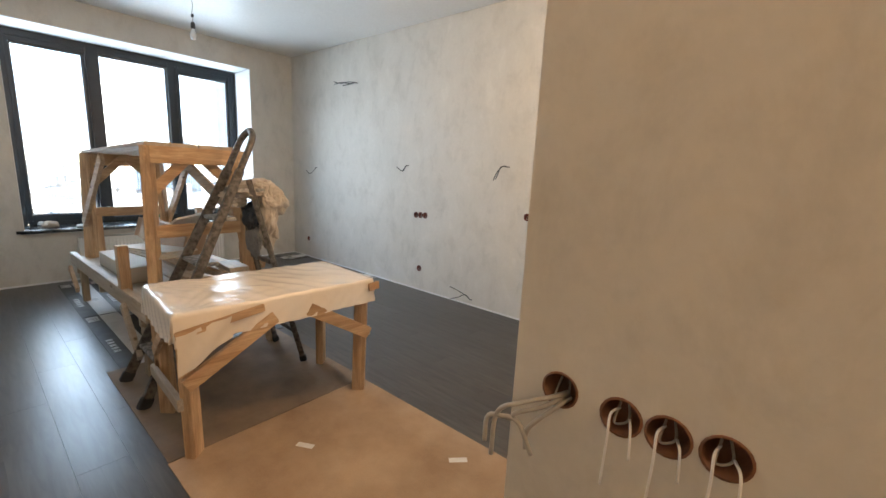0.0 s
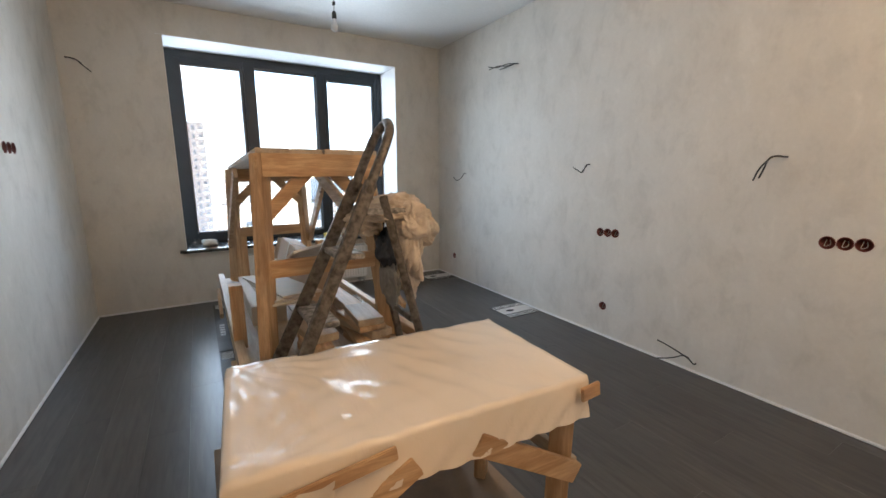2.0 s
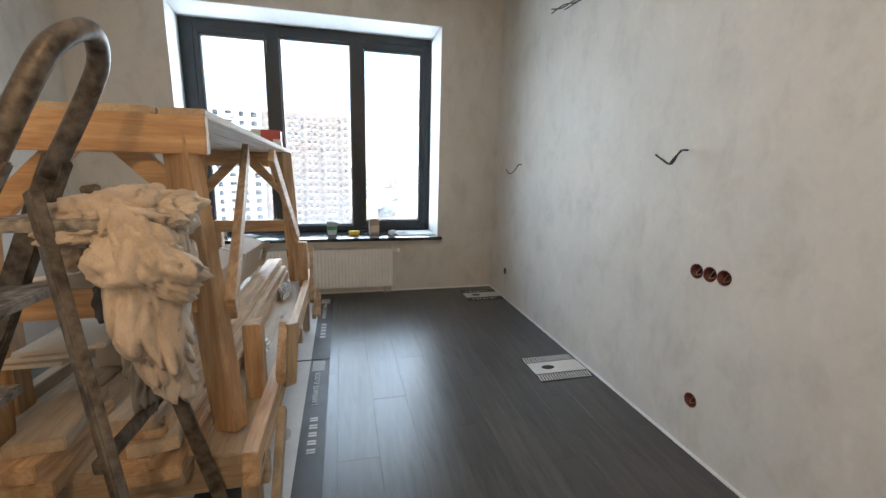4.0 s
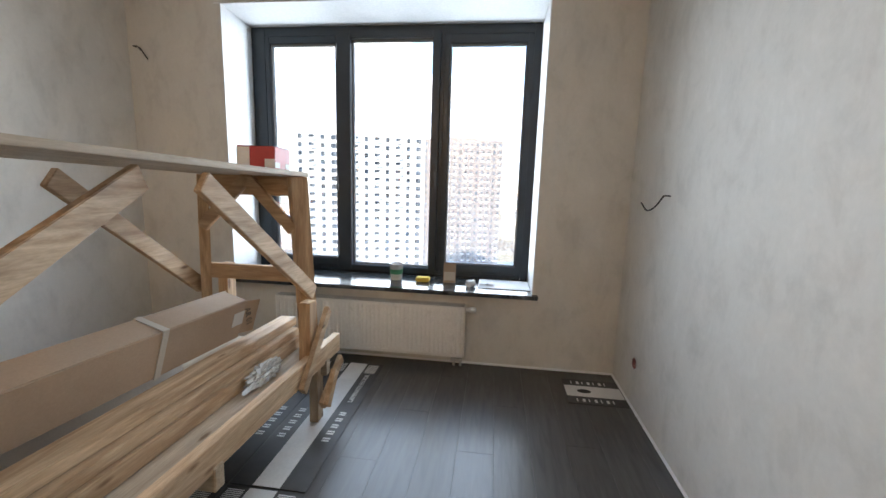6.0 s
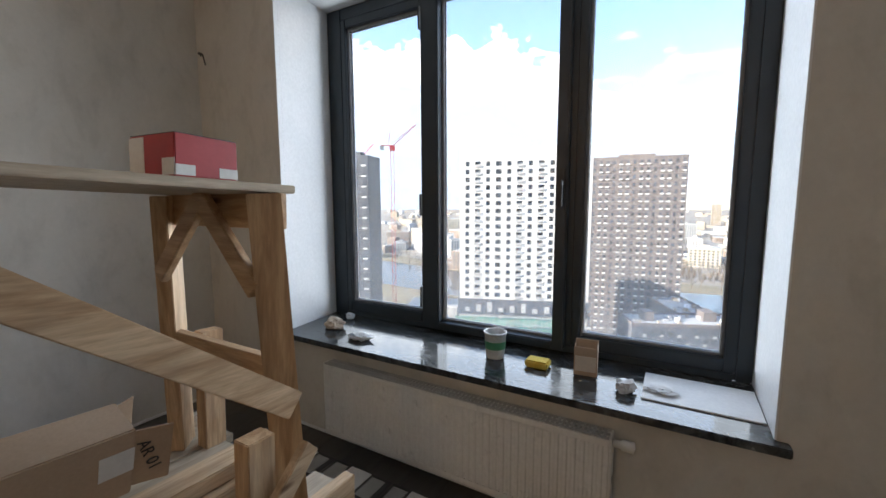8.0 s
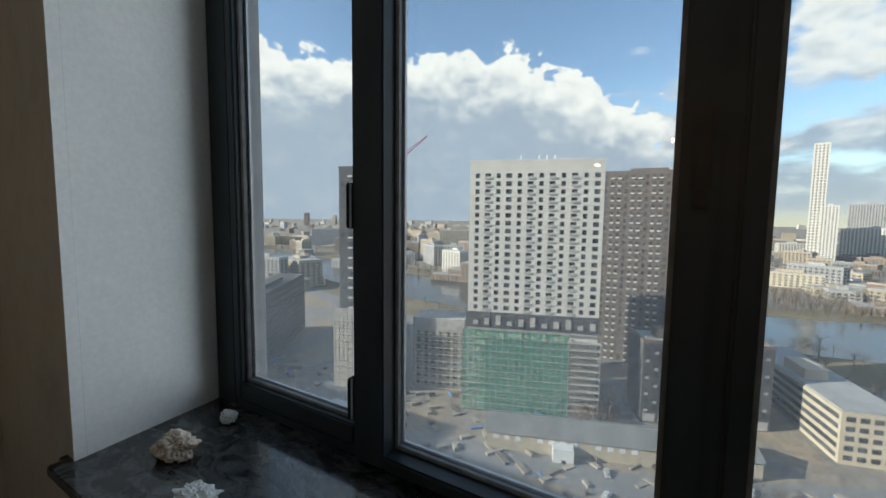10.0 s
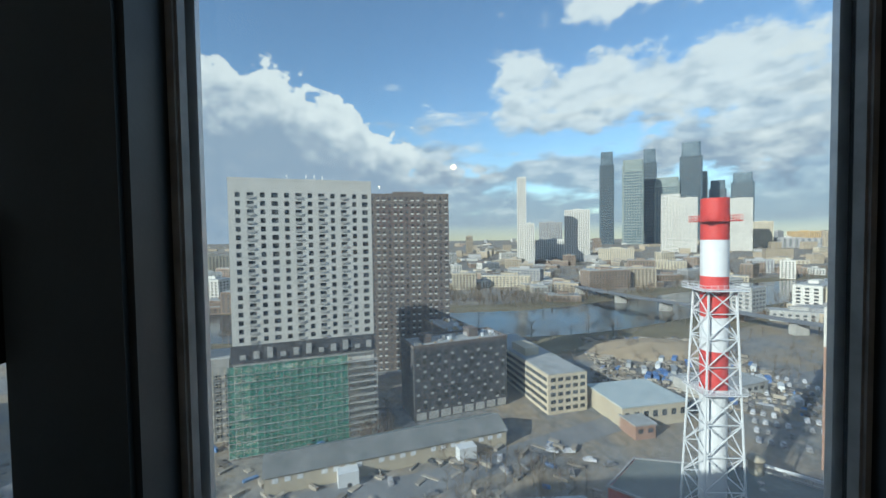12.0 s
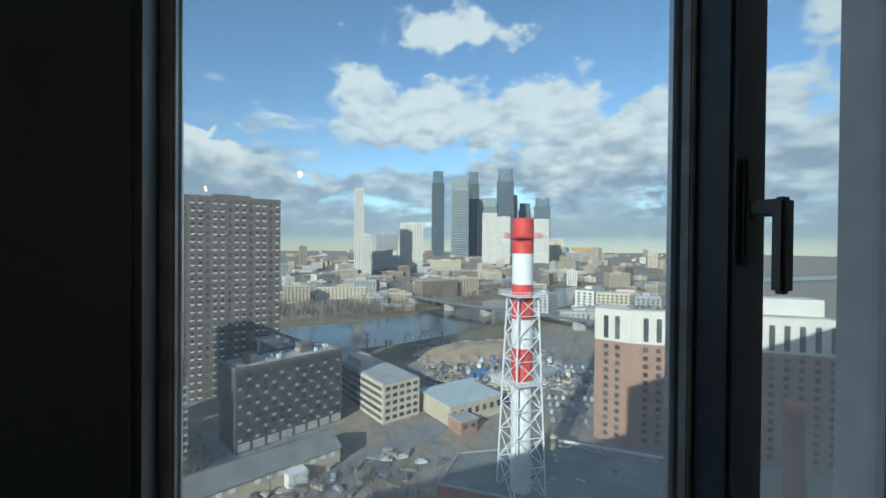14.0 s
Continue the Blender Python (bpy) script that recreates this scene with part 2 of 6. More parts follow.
M["spacer"] = plain("aluminium_spacer", (0.45, 0.46, 0.47), (0.55, 0.56, 0.57), 30, 0.35, 0.8)
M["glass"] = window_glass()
M["stone"] = stone_sill()
M["enamel"] = plain("white_enamel", (0.76, 0.75, 0.72), (0.80, 0.79, 0.76), 5, 0.32, bump=0.02)
M["grille"] = plain("grey_enamel", (0.40, 0.40, 0.39), (0.48, 0.48, 0.47), 9, 0.4)
M["pine_x"] = timber("sawn_pine_x", (0.37, 0.235, 0.130), (0.64, 0.470, 0.300), "x")
M["pine_y"] = timber("sawn_pine_y", (0.38, 0.225, 0.115), (0.62, 0.425, 0.245), "y")
M["pine_z"] = timber("sawn_pine_z", (0.37, 0.225, 0.118), (0.63, 0.440, 0.260), "z")
M["old_pine_x"] = timber("weathered_pine_x", (0.36, 0.29, 0.21), (0.50, 0.42, 0.32), "x")
M["old_pine_y"] = timber("weathered_pine_y", (0.34, 0.26, 0.18), (0.48, 0.39, 0.28), "y")
M["old_pine_z"] = timber("weathered_pine_z", (0.36, 0.27, 0.18), (0.50, 0.40, 0.28), "z")
M["board"] = plain("fibreboard", (0.28, 0.185, 0.11), (0.41, 0.295, 0.19), 3.0, 0.7, bump=0.12, fine=150, vary=0.05)
M["board_dark"] = plain("darker_fibreboard", (0.15, 0.108, 0.075), (0.26, 0.195, 0.135), 2.6, 0.75, bump=0.12, fine=150)
M["film"] = film_plastic()
M["film_clear"] = plain("crumpled_clear_film", (0.55, 0.57, 0.57), (0.68, 0.70, 0.70), 30, 0.15, bump=0.8, dist=0.01)
M["card"] = plain("brown_cardboard", (0.40, 0.29, 0.20), (0.46, 0.34, 0.24), 3, 0.75, bump=0.05, fine=120, vary=0.06)
M["card_pale"] = plain("pale_cardboard", (0.52, 0.47, 0.40), (0.58, 0.53, 0.46), 3, 0.7, bump=0.05, fine=120, vary=0.06)
M["print_dark"] = plain("dark_print", (0.035, 0.034, 0.034), (0.06, 0.058, 0.056), 5, 0.5)
M["print_white"] = plain("white_print", (0.60, 0.59, 0.57), (0.70, 0.69, 0.67), 5, 0.5)
M["paper"] = plain("white_paper", (0.66, 0.67, 0.69), (0.74, 0.75, 0.76), 6, 0.6)
M["alu"] = plain("spattered_aluminium", (0.055, 0.048, 0.042), (0.20, 0.175, 0.150), 34, 0.5, 0.35, bump=0.3, fine=45)
M["step"] = plain("paint_spattered_step", (0.10, 0.095, 0.09), (0.42, 0.40, 0.37), 34, 0.6, 0.2, bump=0.3)
M["rubber"] = plain("black_rubber", (0.02, 0.02, 0.02), (0.035, 0.035, 0.035), 12, 0.7)
M["rag"] = plain("cream_rag", (0.50, 0.42, 0.34), (0.64, 0.56, 0.47), 9, 0.9, bump=0.6, dist=0.004, fine=190)
M["grey_cloth"] = plain("limp_grey_cloth", (0.22, 0.225, 0.22), (0.32, 0.32, 0.31), 9, 0.9, bump=0.5, fine=160)
M["box_brown"] = plain("brown_socket_cup", (0.15, 0.065, 0.035), (0.22, 0.10, 0.055), 20, 0.5)
M["denim"] = plain("dark_blue_cloth", (0.035, 0.045, 0.06), (0.06, 0.07, 0.09), 9, 0.9, bump=0.5, fine=160)
M["cable"] = plain("black_cable", (0.018, 0.018, 0.018), (0.03, 0.03, 0.03), 20, 0.45)
M["cable_grey"] = plain("grey_cable", (0.34, 0.32, 0.29), (0.44, 0.42, 0.39), 20, 0.45)
M["box_red"] = plain("maroon_plastic", (0.13, 0.035, 0.03), (0.18, 0.05, 0.04), 20, 0.5)
M["red_card"] = plain("red_printed_card", (0.36, 0.035, 0.04), (0.44, 0.05, 0.055), 6, 0.42)
M["yellow"] = plain("yellow_sponge", (0.60, 0.42, 0.05), (0.70, 0.52, 0.09), 30, 0.9, bump=0.6)
M["green_print"] = plain("green_print", (0.05, 0.22, 0.12), (0.08, 0.30, 0.16), 20, 0.5)
M["bulb_glass"] = plain("frosted_bulb_glass", (0.70, 0.72, 0.73), (0.78, 0.79, 0.80), 20, 0.12)
M["socket_black"] = plain("black_lampholder", (0.02, 0.02, 0.02), (0.03, 0.03, 0.03), 20, 0.5)

# ---- building blocks ----


def link(name, bm, material, parent=None, label="", smooth=False):
    me = bpy.data.meshes.new(name)
    bmesh.ops.recalc_face_normals(bm, faces=bm.faces)
    bm.to_mesh(me)
    bm.free()
    for q in (material if isinstance(material, (list, tuple)) else [material]):
        me.materials.append(q)
    if smooth:
        for f in me.polygons:
            f.use_smooth = True
    ob = new(name, me)
    if parent is not None:
        ob.parent = parent
    if label:
        ob["label"] = label
    return ob


part = link


def thing(name, at, label, category, group="", kind="", rz=0.0):
    e = new(name)
    e.empty_display_size = 0.1
    e.matrix_world = pose(*at, 0, 0, rz)
    return tagged(e, label, category, group, kind)


def add_box(bm, lo, hi, m=None, bevel=0.0, index=0):
    r = bmesh.ops.create_cube(bm, size=1.0)
    vs = r["verts"]
    s = Matrix.Diagonal((*(max(abs(b - a), 1e-4) for a, b in zip(lo, hi)), 1))
    t = Matrix.Translation([(a + b) / 2 for a, b in zip(lo, hi)])
    bmesh.ops.transform(bm, matrix=(m or Matrix()) @ t @ s, verts=vs)
    fs = {f for v in vs for f in v.link_faces}
    for f in fs:
        f.material_index = index
    if bevel:
        es = list({e for f in fs for e in f.edges})
        bmesh.ops.bevel(bm, geom=es, offset=bevel, segments=2, affect="EDGES")


def box(name, lo, hi, material, parent=None, bevel=0.003, label="", m=None):
    bm = bmesh.new()
    add_box(bm, lo, hi, m, bevel)
    return link(name, bm, material, parent, label)


def beam_matrix(p, q, twist=0.0):
    d = Vector(q) - Vector(p)
    return Matrix.Translation(p) @ d.to_track_quat("X", "Z").to_matrix().to_4x4() @ Matrix.Rotation(twist, 4, "X"), d.length


def beam(name, p, q, w, h, material, parent=None, bevel=0.003, label="", twist=0.0):
    """A sawn length of timber from p to q, w wide and h high about its axis."""
    mm, n = beam_matrix(p, q, twist)
    bm = bmesh.new()
    add_box(bm, (0, -w / 2, -h / 2), (n, w / 2, h / 2), mm, bevel)
    return link(name, bm, material, parent, label)


def add_tube(bm, pts, r, n=8, cap=True):
    pts = [Vector(p) for p in pts]
    rings = []
    side = None
    for i, p in enumerate(pts):
        d = (pts[min(i + 1, len(pts) - 1)] - pts[max(i - 1, 0)]).normalized()
        if side is None:
            side = d.orthogonal().normalized()
        side = (side - d * side.dot(d)).normalized()
        up = d.cross(side)
        rr = r[i] if isinstance(r, (list, tuple)) else r
        rings.append([bm.verts.new(p + (side * math.cos(a) + up * math.sin(a)) * rr) for a in (2 * math.pi * j / n for j in range(n))])
    for a, b in zip(rings, rings[1:]):
        for j in range(n):
            bm.faces.new((a[j], a[(j + 1) % n], b[(j + 1) % n], b[j]))
    if cap:
        bm.faces.new(rings[0][::-1])
        bm.faces.new(rings[-1])


def tube(name, pts, r, material, parent=None, n=8, label=""):
    bm = bmesh.new()
    add_tube(bm, pts, r, n)
    return link(name, bm, material, parent, label, True)


def smooth_path(pts, k=6):
    """A rounded line through the points."""
    P = [Vector(p) for p in pts]
    P = [P[0] * 2 - P[1]] + P + [P[-1] * 2 - P[-2]]
    out = []
    for a, b, c, d in zip(P, P[1:], P[2:], P[3:]):
        for i in range(k):
            t = i / k
            out.append(0.5 * (2 * b + (c - a) * t + (2 * a - 5 * b + 4 * c - d) * t * t + (3 * b - a - 3 * c + d) * t ** 3))
    out.append(P[-2])
    return out


def lathe(name, profile, at, material, parent=None, n=24, label="", axis=None):
    bm = bmesh.new()
    rings = []
    for r, z in profile:
        rings.append([bm.verts.new((max(r, 1e-4) * math.cos(2 * math.pi * j / n), max(r, 1e-4) * math.sin(2 * math.pi * j / n), z)) for j in range(n)])
    for a, b in zip(rings, rings[1:]):
        for j in range(n):
            bm.faces.new((a[j], a[(j + 1) % n], b[(j + 1) % n], b[j]))
    mm = Matrix.Translation(at)
    if axis is not None:
        mm = mm @ Vector(axis).to_track_quat("Z", "Y").to_matrix().to_4x4()
    bmesh.ops.transform(bm, matrix=mm, verts=bm.verts)
    return link(name, bm, material, parent, label, True)


def text_bm(body, size, depth=0.0008):
    cu = bpy.data.curves.new("lettering", "FONT")
    cu.body, cu.size, cu.extrude, cu.align_x, cu.align_y = body, size, depth, "CENTER", "CENTER"
    ob = bpy.data.objects.new("lettering", cu)
    scene.collection.objects.link(ob)
    bpy.context.view_layer.update()
    me = bpy.data.meshes.new_from_object(ob.evaluated_get(bpy.context.evaluated_depsgraph_get()))
    bpy.data.objects.remove(ob)
    bpy.data.curves.remove(cu)
    return me


def lettering(body, size, m, material, parent):
    me = text_bm(body, size)
    me.materials.append(material)
    ob = new("lettering", me)
    ob.parent = parent
    ob.matrix_basis = m
    return ob

# ---- the room ----
XW, YN, YS, ZC = -6.025, 3.43, -0.34, 2.92      # window wall, long wall, wall across the room, ceiling
XB, YP, XH = -0.482, 0.73, 3.2                  # back wall, hall partition, end of the hall
WY0, WY1, WZ0, WZ1 = 0.435, 2.81, 0.58, 2.63   # window opening


def pierced(name, origin, u, n, width, height, holes, thick, material, label):
    """A wall with round holes for flush boxes: u runs along it, n points into the room."""
    from mathutils import geometry
    pts, loops = [], []
    rect = [(0, 0), (width, 0), (width, height), (0, height)]
    pts += [Vector(p) for p in rect]
    loops.append(list(range(4)))
    for hu, hv, r in holes:
        s = len(pts)
        pts += [Vector((hu + r * math.cos(a), hv + r * math.sin(a))) for a in (2 * math.pi * j / 20 for j in range(20))]
        loops.append(list(range(s, s + 20)))
    edges = [(lp[i], lp[(i + 1) % len(lp)]) for lp in loops for i in range(len(lp))]
    vs, _, fs, _, _, _ = geometry.delaunay_2d_cdt(pts, edges, [], 0, 1e-5)
    bm = bmesh.new()
    O, U, Nn, Z = Vector(origin), Vector(u), Vector(n), Vector((0, 0, 1))
    V = [bm.verts.new(O + U * p.x + Z * p.y) for p in vs]
    for f in fs:
        c = sum((vs[i] for i in f), Vector((0, 0))) / len(f)
        if any((c - Vector((hu, hv))).length < r * 0.97 for hu, hv, r in holes):
            continue
        bm.faces.new([V[i] for i in f])
    # the sides and the back give it thickness
    W = [bm.verts.new(O + U * a + Z * b - Nn * thick) for a, b in rect]
    for i in range(4):
        j = (i + 1) % 4
        a, b = (bm.verts.new(O + U * rect[q][0] + Z * rect[q][1]) for q in (i, j))
        bm.faces.new((a, b, W[j], W[i]))
    bm.faces.new(W)
    me = bpy.data.meshes.new(name)
    bm.to_mesh(me)
    bm.free()
    me.materials.append(material)
    return tagged(new(name, me), label, "wall", kind="structure")


def struct(name, lo, hi, material, label, category="wall"):
    return tagged(box(name, lo, hi, material, bevel=0), label, category, kind="structure")


R = 0.034
north_holes = [(-1.945, 1.002), (-1.874, 1.006), (-1.803, 1.010), (-3.368, 0.878), (-3.297, 0.881), (-3.226, 0.884), (-3.292, 0.260), (-1.392, 0.078), (-5.62, 0.28)]
pierced("wall_north", (XW, YN, 0), (1, 0, 0), (0, -1, 0), XB + 0.0 - XW, ZC, [(x - XW, z, R) for x, z in north_holes], 0.18, M["plaster"], "long grey-beige trowelled plaster wall with socket holes")
hall_holes = [(-0.386, 0.998), (-0.277, 0.992), (-0.205, 0.991), (-0.129, 0.994)]
pierced("wall_hall", (XB, YP, 0), (1, 0, 0), (0, -1, 0), XH - XB, ZC, [(x - XB, z, R) for x, z in hall_holes], 0.07, M["plaster"], "warm-lit plaster partition beside the entrance")
struct("wall_back", (XB, YP + 0.071, 0), (XB + 0.14, YN, ZC), M["plaster"], "plastered back wall of the room")
south_holes = [(-4.66, 1.51), (-4.589, 1.51), (-4.518, 1.51)]
pierced("wall_south", (XH, YS, 0), (-1, 0, 0), (0, 1, 0), XH - XW, ZC, [(XH - x, z, R) for x, z in south_holes], 0.18, M["plaster"], "grey plaster wall catching the window light")
struct("wall_hall_end", (XH, YS - 0.18, 0), (XH + 0.15, YP + 0.07, ZC), M["plaster"], "plastered end wall of the hall")
struct("ceiling", (-6.85, YS - 0.2, ZC + 0.003), (XH + 0.2, YN + 0.2, ZC + 0.2), M["ceiling"], "smooth matt white ceiling", "ceiling")
# window wall, in pieces round the opening
ww = tagged(new("wall_window"), "plastered outer wall round the deep window", "wall", kind="structure")
XO, WYF = -6.655, 0.375
for lo, hi in (((XO, YS - 0.2, 0), (XW, WYF, ZC)), ((XW - 0.03, WYF, WZ0), (XW, WY0, WZ1)), ((XO, WY1, 0), (XW, YN + 0.2, ZC)), ((XO, WYF, 0), (XW, WY1, WZ0 - 0.03)), ((XO, WYF, WZ1), (XW, WY1, ZC))):
    part("wall_piece", (lambda b: (add_box(b, lo, hi), b)[1])(bmesh.new()), M["plaster"], ww)
rv = tagged(new("window_reveal"), "white painted deep window reveal", "reveal", kind="structure")
XF = -6.49
bm = bmesh.new()
ring = [(XF, WYF - 0.001), (XW - 0.031, WYF - 0.001), (XW - 0.031, WY0 - 0.001), (XW + 0.003, WY0 - 0.001), (XW + 0.003, WY0 + 0.004), (XF, WYF + 0.006)]
ends = [[bm.verts.new((x, y, z)) for x, y in ring] for z in (WZ0, WZ1)]
for i in range(6):
    bm.faces.new((ends[0][i], ends[0][(i + 1) % 6], ends[1][(i + 1) % 6], ends[1][i]))
part("reveal_board", bm, M["reveal"], rv)
for lo, hi in (((XF, WY1 - 0.006, WZ0), (XW + 0.003, WY1 + 0.001, WZ1)), ((XF, WYF + 0.006, WZ1 - 0.006), (XW + 0.003, WY1 - 0.006, WZ1 + 0.001))):
    box("reveal_board", lo, hi, M["reveal"], rv, 0.002)
for y in (WYF, WY1):
    s = 1 if y == WYF else -1
    box("outer_jamb", (XO - 0.03, min(y, y + s * 0.05), WZ0 - 0.02), (-6.585, max(y, y + s * 0.05), WZ1), M["grille"], rv, 0.003)

# pale bead of filler along the foot of the walls
for nm, lo, hi in (("baseboard", (XW, YN - 0.012, 0.0), (XB, YN, 0.018)), ("baseboard", (XW, YS, 0), (1.0, YS + 0.012, 0.018)), ("baseboard", (XW, YS + 0.013, 0), (XW + 0.012, YN - 0.013, 0.018))):
    tagged(box(nm, lo, hi, M["reveal"], bevel=0.004), "pale unfinished edge strip along the wall foot", "trim", kind="structure")

floor = struct("floor", (-6.4, YS - 0.2, -0.12), (XH + 0.2, YN + 0.2, -0.009), M["joint"], "dark grey wood-look laminate floor", "floor")

# ---- window ----
win = tagged(new("window_1"), "three-light window in dark anthracite frames", "window", kind="structure")
X0, X1 = -6.58, XF
XG = -6.545


def bar(name, y0, y1, z0, z1, x0=X0, x1=X1, mat="frame", bevel=0.006, parent=None):
    return box(name, (x0, y0, z0), (x1, y1, z1), M[mat], parent or win, bevel)


bar("window_frame", WYF + 0.006, 0.505, WZ0, WZ1 - 0.006)
bar("window_frame", 2.74, WY1 - 0.006, WZ0, WZ1 - 0.006)
bar("window_frame", 0.505, 2.74, WZ0, 0.617)
bar("window_frame", 0.505, 2.74, 2.545, WZ1 - 0.006)
bar("window_mullion", 1.155, 1.215, 0.617, 2.545)
bar("window_mullion", 2.005, 2.045, 0.617, 2.545)


def light_(y0, y1, z0, z1, gy0, gy1, gz0, gz1, xs):
    """One light: a frame of four rails round the glass, its beads, spacer and pane."""
    s = new("sash")
    s.parent = win
    x1 = XF + xs
    for a, b, c, d in ((y0, gy0, z0, z1), (gy1, y1, z0, z1), (gy0, gy1, z0, gz0), (gy0, gy1, gz1, z1)):
        bar("rail", a, b, c, d, XG - 0.006, x1, parent=s)
    t = 0.012
    for a, b, c, d in ((gy0, gy0 + t, gz0, gz1), (gy1 - t, gy1, gz0, gz1), (gy0 + t, gy1 - t, gz0, gz0 + t), (gy0 + t, gy1 - t, gz1 - t, gz1)):
        bar("glazing_bead", a, b, c, d, XG + 0.018, XG + 0.036, "gasket", 0.003, s)
        bar("spacer", a, b, c, d, XG - 0.004, XG + 0.004, "spacer", 0.0, s)
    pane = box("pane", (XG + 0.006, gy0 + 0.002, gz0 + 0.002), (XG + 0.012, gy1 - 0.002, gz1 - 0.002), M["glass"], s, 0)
    pane.visible_shadow = False
    return s


light_(0.505, 1.155, 0.617, 2.545, 0.545, 1.126, 0.682, 2.492, 0.004)
light_(1.150, 2.010, 0.600, 2.575, 1.262, 1.950, 0.640, 2.520, 0.035)
light_(2.045, 2.740, 0.617, 2.545, 2.085, 2.695, 0.682, 2.480, 0.004)
# handle and hinges of the opening light
hd = new("window_handle")
hd.parent = win
box("handle_plate", (XF + 0.034, 1.967, 1.375), (XF + 0.044, 1.999, 1.53), M["socket_black"], hd, 0.004)
box("handle_neck", (XF + 0.042, 1.972, 1.445), (XF + 0.085, 1.994, 1.468), M["socket_black"], hd, 0.004)
box("handle_grip", (XF + 0.070, 1.971, 1.340), (XF + 0.088, 1.995, 1.470), M["socket_black"], hd, 0.005)
for z in (0.72, 1.285, 2.35):
    box("window_hinge", (XF + 0.002, 1.138, z), (XF + 0.048, 1.150, z + 0.13), M["socket_black"], win, 0.004)

# ---- sill ----
bm = bmesh.new()
add_box(bm, (XF - 0.01, WYF + 0.001, WZ0 - 0.03), (XW + 0.02, WY1 - 0.001, WZ0))
add_box(bm, (XW + 0.004, WY0 - 0.035, WZ0 - 0.03), (XW + 0.055, WY1 + 0.035, WZ0 + 0.0015), bevel=0.004)
tagged(link("window_sill", bm, M["stone"]), "polished dark stone window sill with pale veins", "window sill", kind="structure")

# ---- radiator ----
rad = thing("radiator", (0, 0, 0), "white steel panel radiator on the wall below the window", "radiator")
RY0, RY1, RZ0, RZ1, RX = 0.83, 2.32, 0.08, 0.485, -5.93
bm = bmesh.new()
n = 44
outline = [(RY0 + 0.008, RX - 0.014), (RY0 + 0.008, RX)]
for i in range(n):
    a, b = (RY0 + 0.02 + (RY1 - RY0 - 0.04) * q / n for q in (i, i + 1))
    w = (b - a) / 6
    outline += [(a + w, RX), (a + 2 * w, RX + 0.0045), (b - 2 * w, RX + 0.0045), (b - w, RX)]
outline += [(RY1 - 0.008, RX), (RY1 - 0.008, RX - 0.014)]
for z0, z1 in ((RZ0 + 0.03, RZ1 - 0.035),):
    lo_, hi_ = ([bm.verts.new((x, y, z)) for y, x in outline] for z in (z0, z1))
    for q in range(len(outline) - 1):
        bm.faces.new((lo_[q], lo_[q + 1], hi_[q + 1], hi_[q]))
add_box(bm, (RX - 0.013, RY0 + 0.008, RZ0), (RX + 0.001, RY1 - 0.008, RZ0 + 0.032), bevel=0.004)
add_box(bm, (RX - 0.013, RY0 + 0.008, RZ1 - 0.037), (RX + 0.001, RY1 - 0.008, RZ1 - 0.004), bevel=0.004)
part("front_panel", bm, M["enamel"], rad)
for y in (RY0, RY1 - 0.006):
    box("side_cover", (RX - 0.075, y, RZ0 + 0.005), (RX + 0.002, y + 0.008, RZ1), M["enamel"], rad, 0.003)
bm = bmesh.new()
for i in range(74):
    y = RY0 + 0.012 + (RY1 - RY0 - 0.024) * i / 74
    add_box(bm, (RX - 0.068, y, RZ1 - 0.006), (RX - 0.010, y + 0.011, RZ1 - 0.001))
for x in (RX - 0.072, RX - 0.040, RX - 0.009):
    add_box(bm, (x, RY0 + 0.008, RZ1 - 0.008), (x + 0.006, RY1 - 0.008, RZ1))
part("top_grille", bm, M["grille"], rad)
box("back_panel", (RX - 0.084, RY0 + 0.01, RZ0), (RX - 0.070, RY1 - 0.01, RZ1 - 0.01), M["enamel"], rad, 0.003)
for y in (RY0 + 0.2, RY1 - 0.2):
    box("wall_bracket", (XW + 0.001, y, RZ0 + 0.05), (RX - 0.08, y + 0.03, RZ1 - 0.05), M["grille"], rad, 0.002)
lathe("valve", [(0.0, 0), (0.014, 0), (0.014, 0.03), (0.02, 0.032), (0.021, 0.075), (0.0, 0.08)], (RX - 0.04, RY1, RZ1 - 0.035), M["enamel"], rad, 16, axis=(0, 1, 0))
for dy in (0.0, 0.05):
    tube("pipe", smooth_path([(RX - 0.04, RY1 - 0.075 + dy, RZ0 + 0.01), (RX - 0.04, RY1 - 0.075 + dy, 0.04), (RX - 0.04, RY1 - 0.075 + dy, -0.005)]), 0.010, M["grille"], rad)
box("valve_block", (RX - 0.055, RY1 - 0.1, 0.035), (RX - 0.025, RY1 - 0.01, 0.06), M["spacer"], rad, 0.004)

# ---- flush boxes and cable ends ----


def flush_box(x, y, z, ny, material, group):
    e = thing("socket_box", (x, y, z), "open maroon flush-mounting box in the plaster wall", "socket box", group)
    r, d = R - 0.001, 0.05
    prof = [(r - 0.002, 0.002), (r + 0.002, 0.002), (r + 0.002, -0.001), (r, -0.002), (r - 0.002, -d), (0.0, -d)]
    lathe("cup", prof, (0, 0, 0), material, e, 20, axis=(0, ny, 0))
    tube("wire_end", smooth_path([(0, -ny * 0.045, 0.01), (0.008, -ny * 0.02, -0.012), (-0.012, -ny * 0.012, -0.02), (-0.01, -ny * 0.03, 0.012)]), 0.0022, M["cable_grey"], e, 6)
    return e


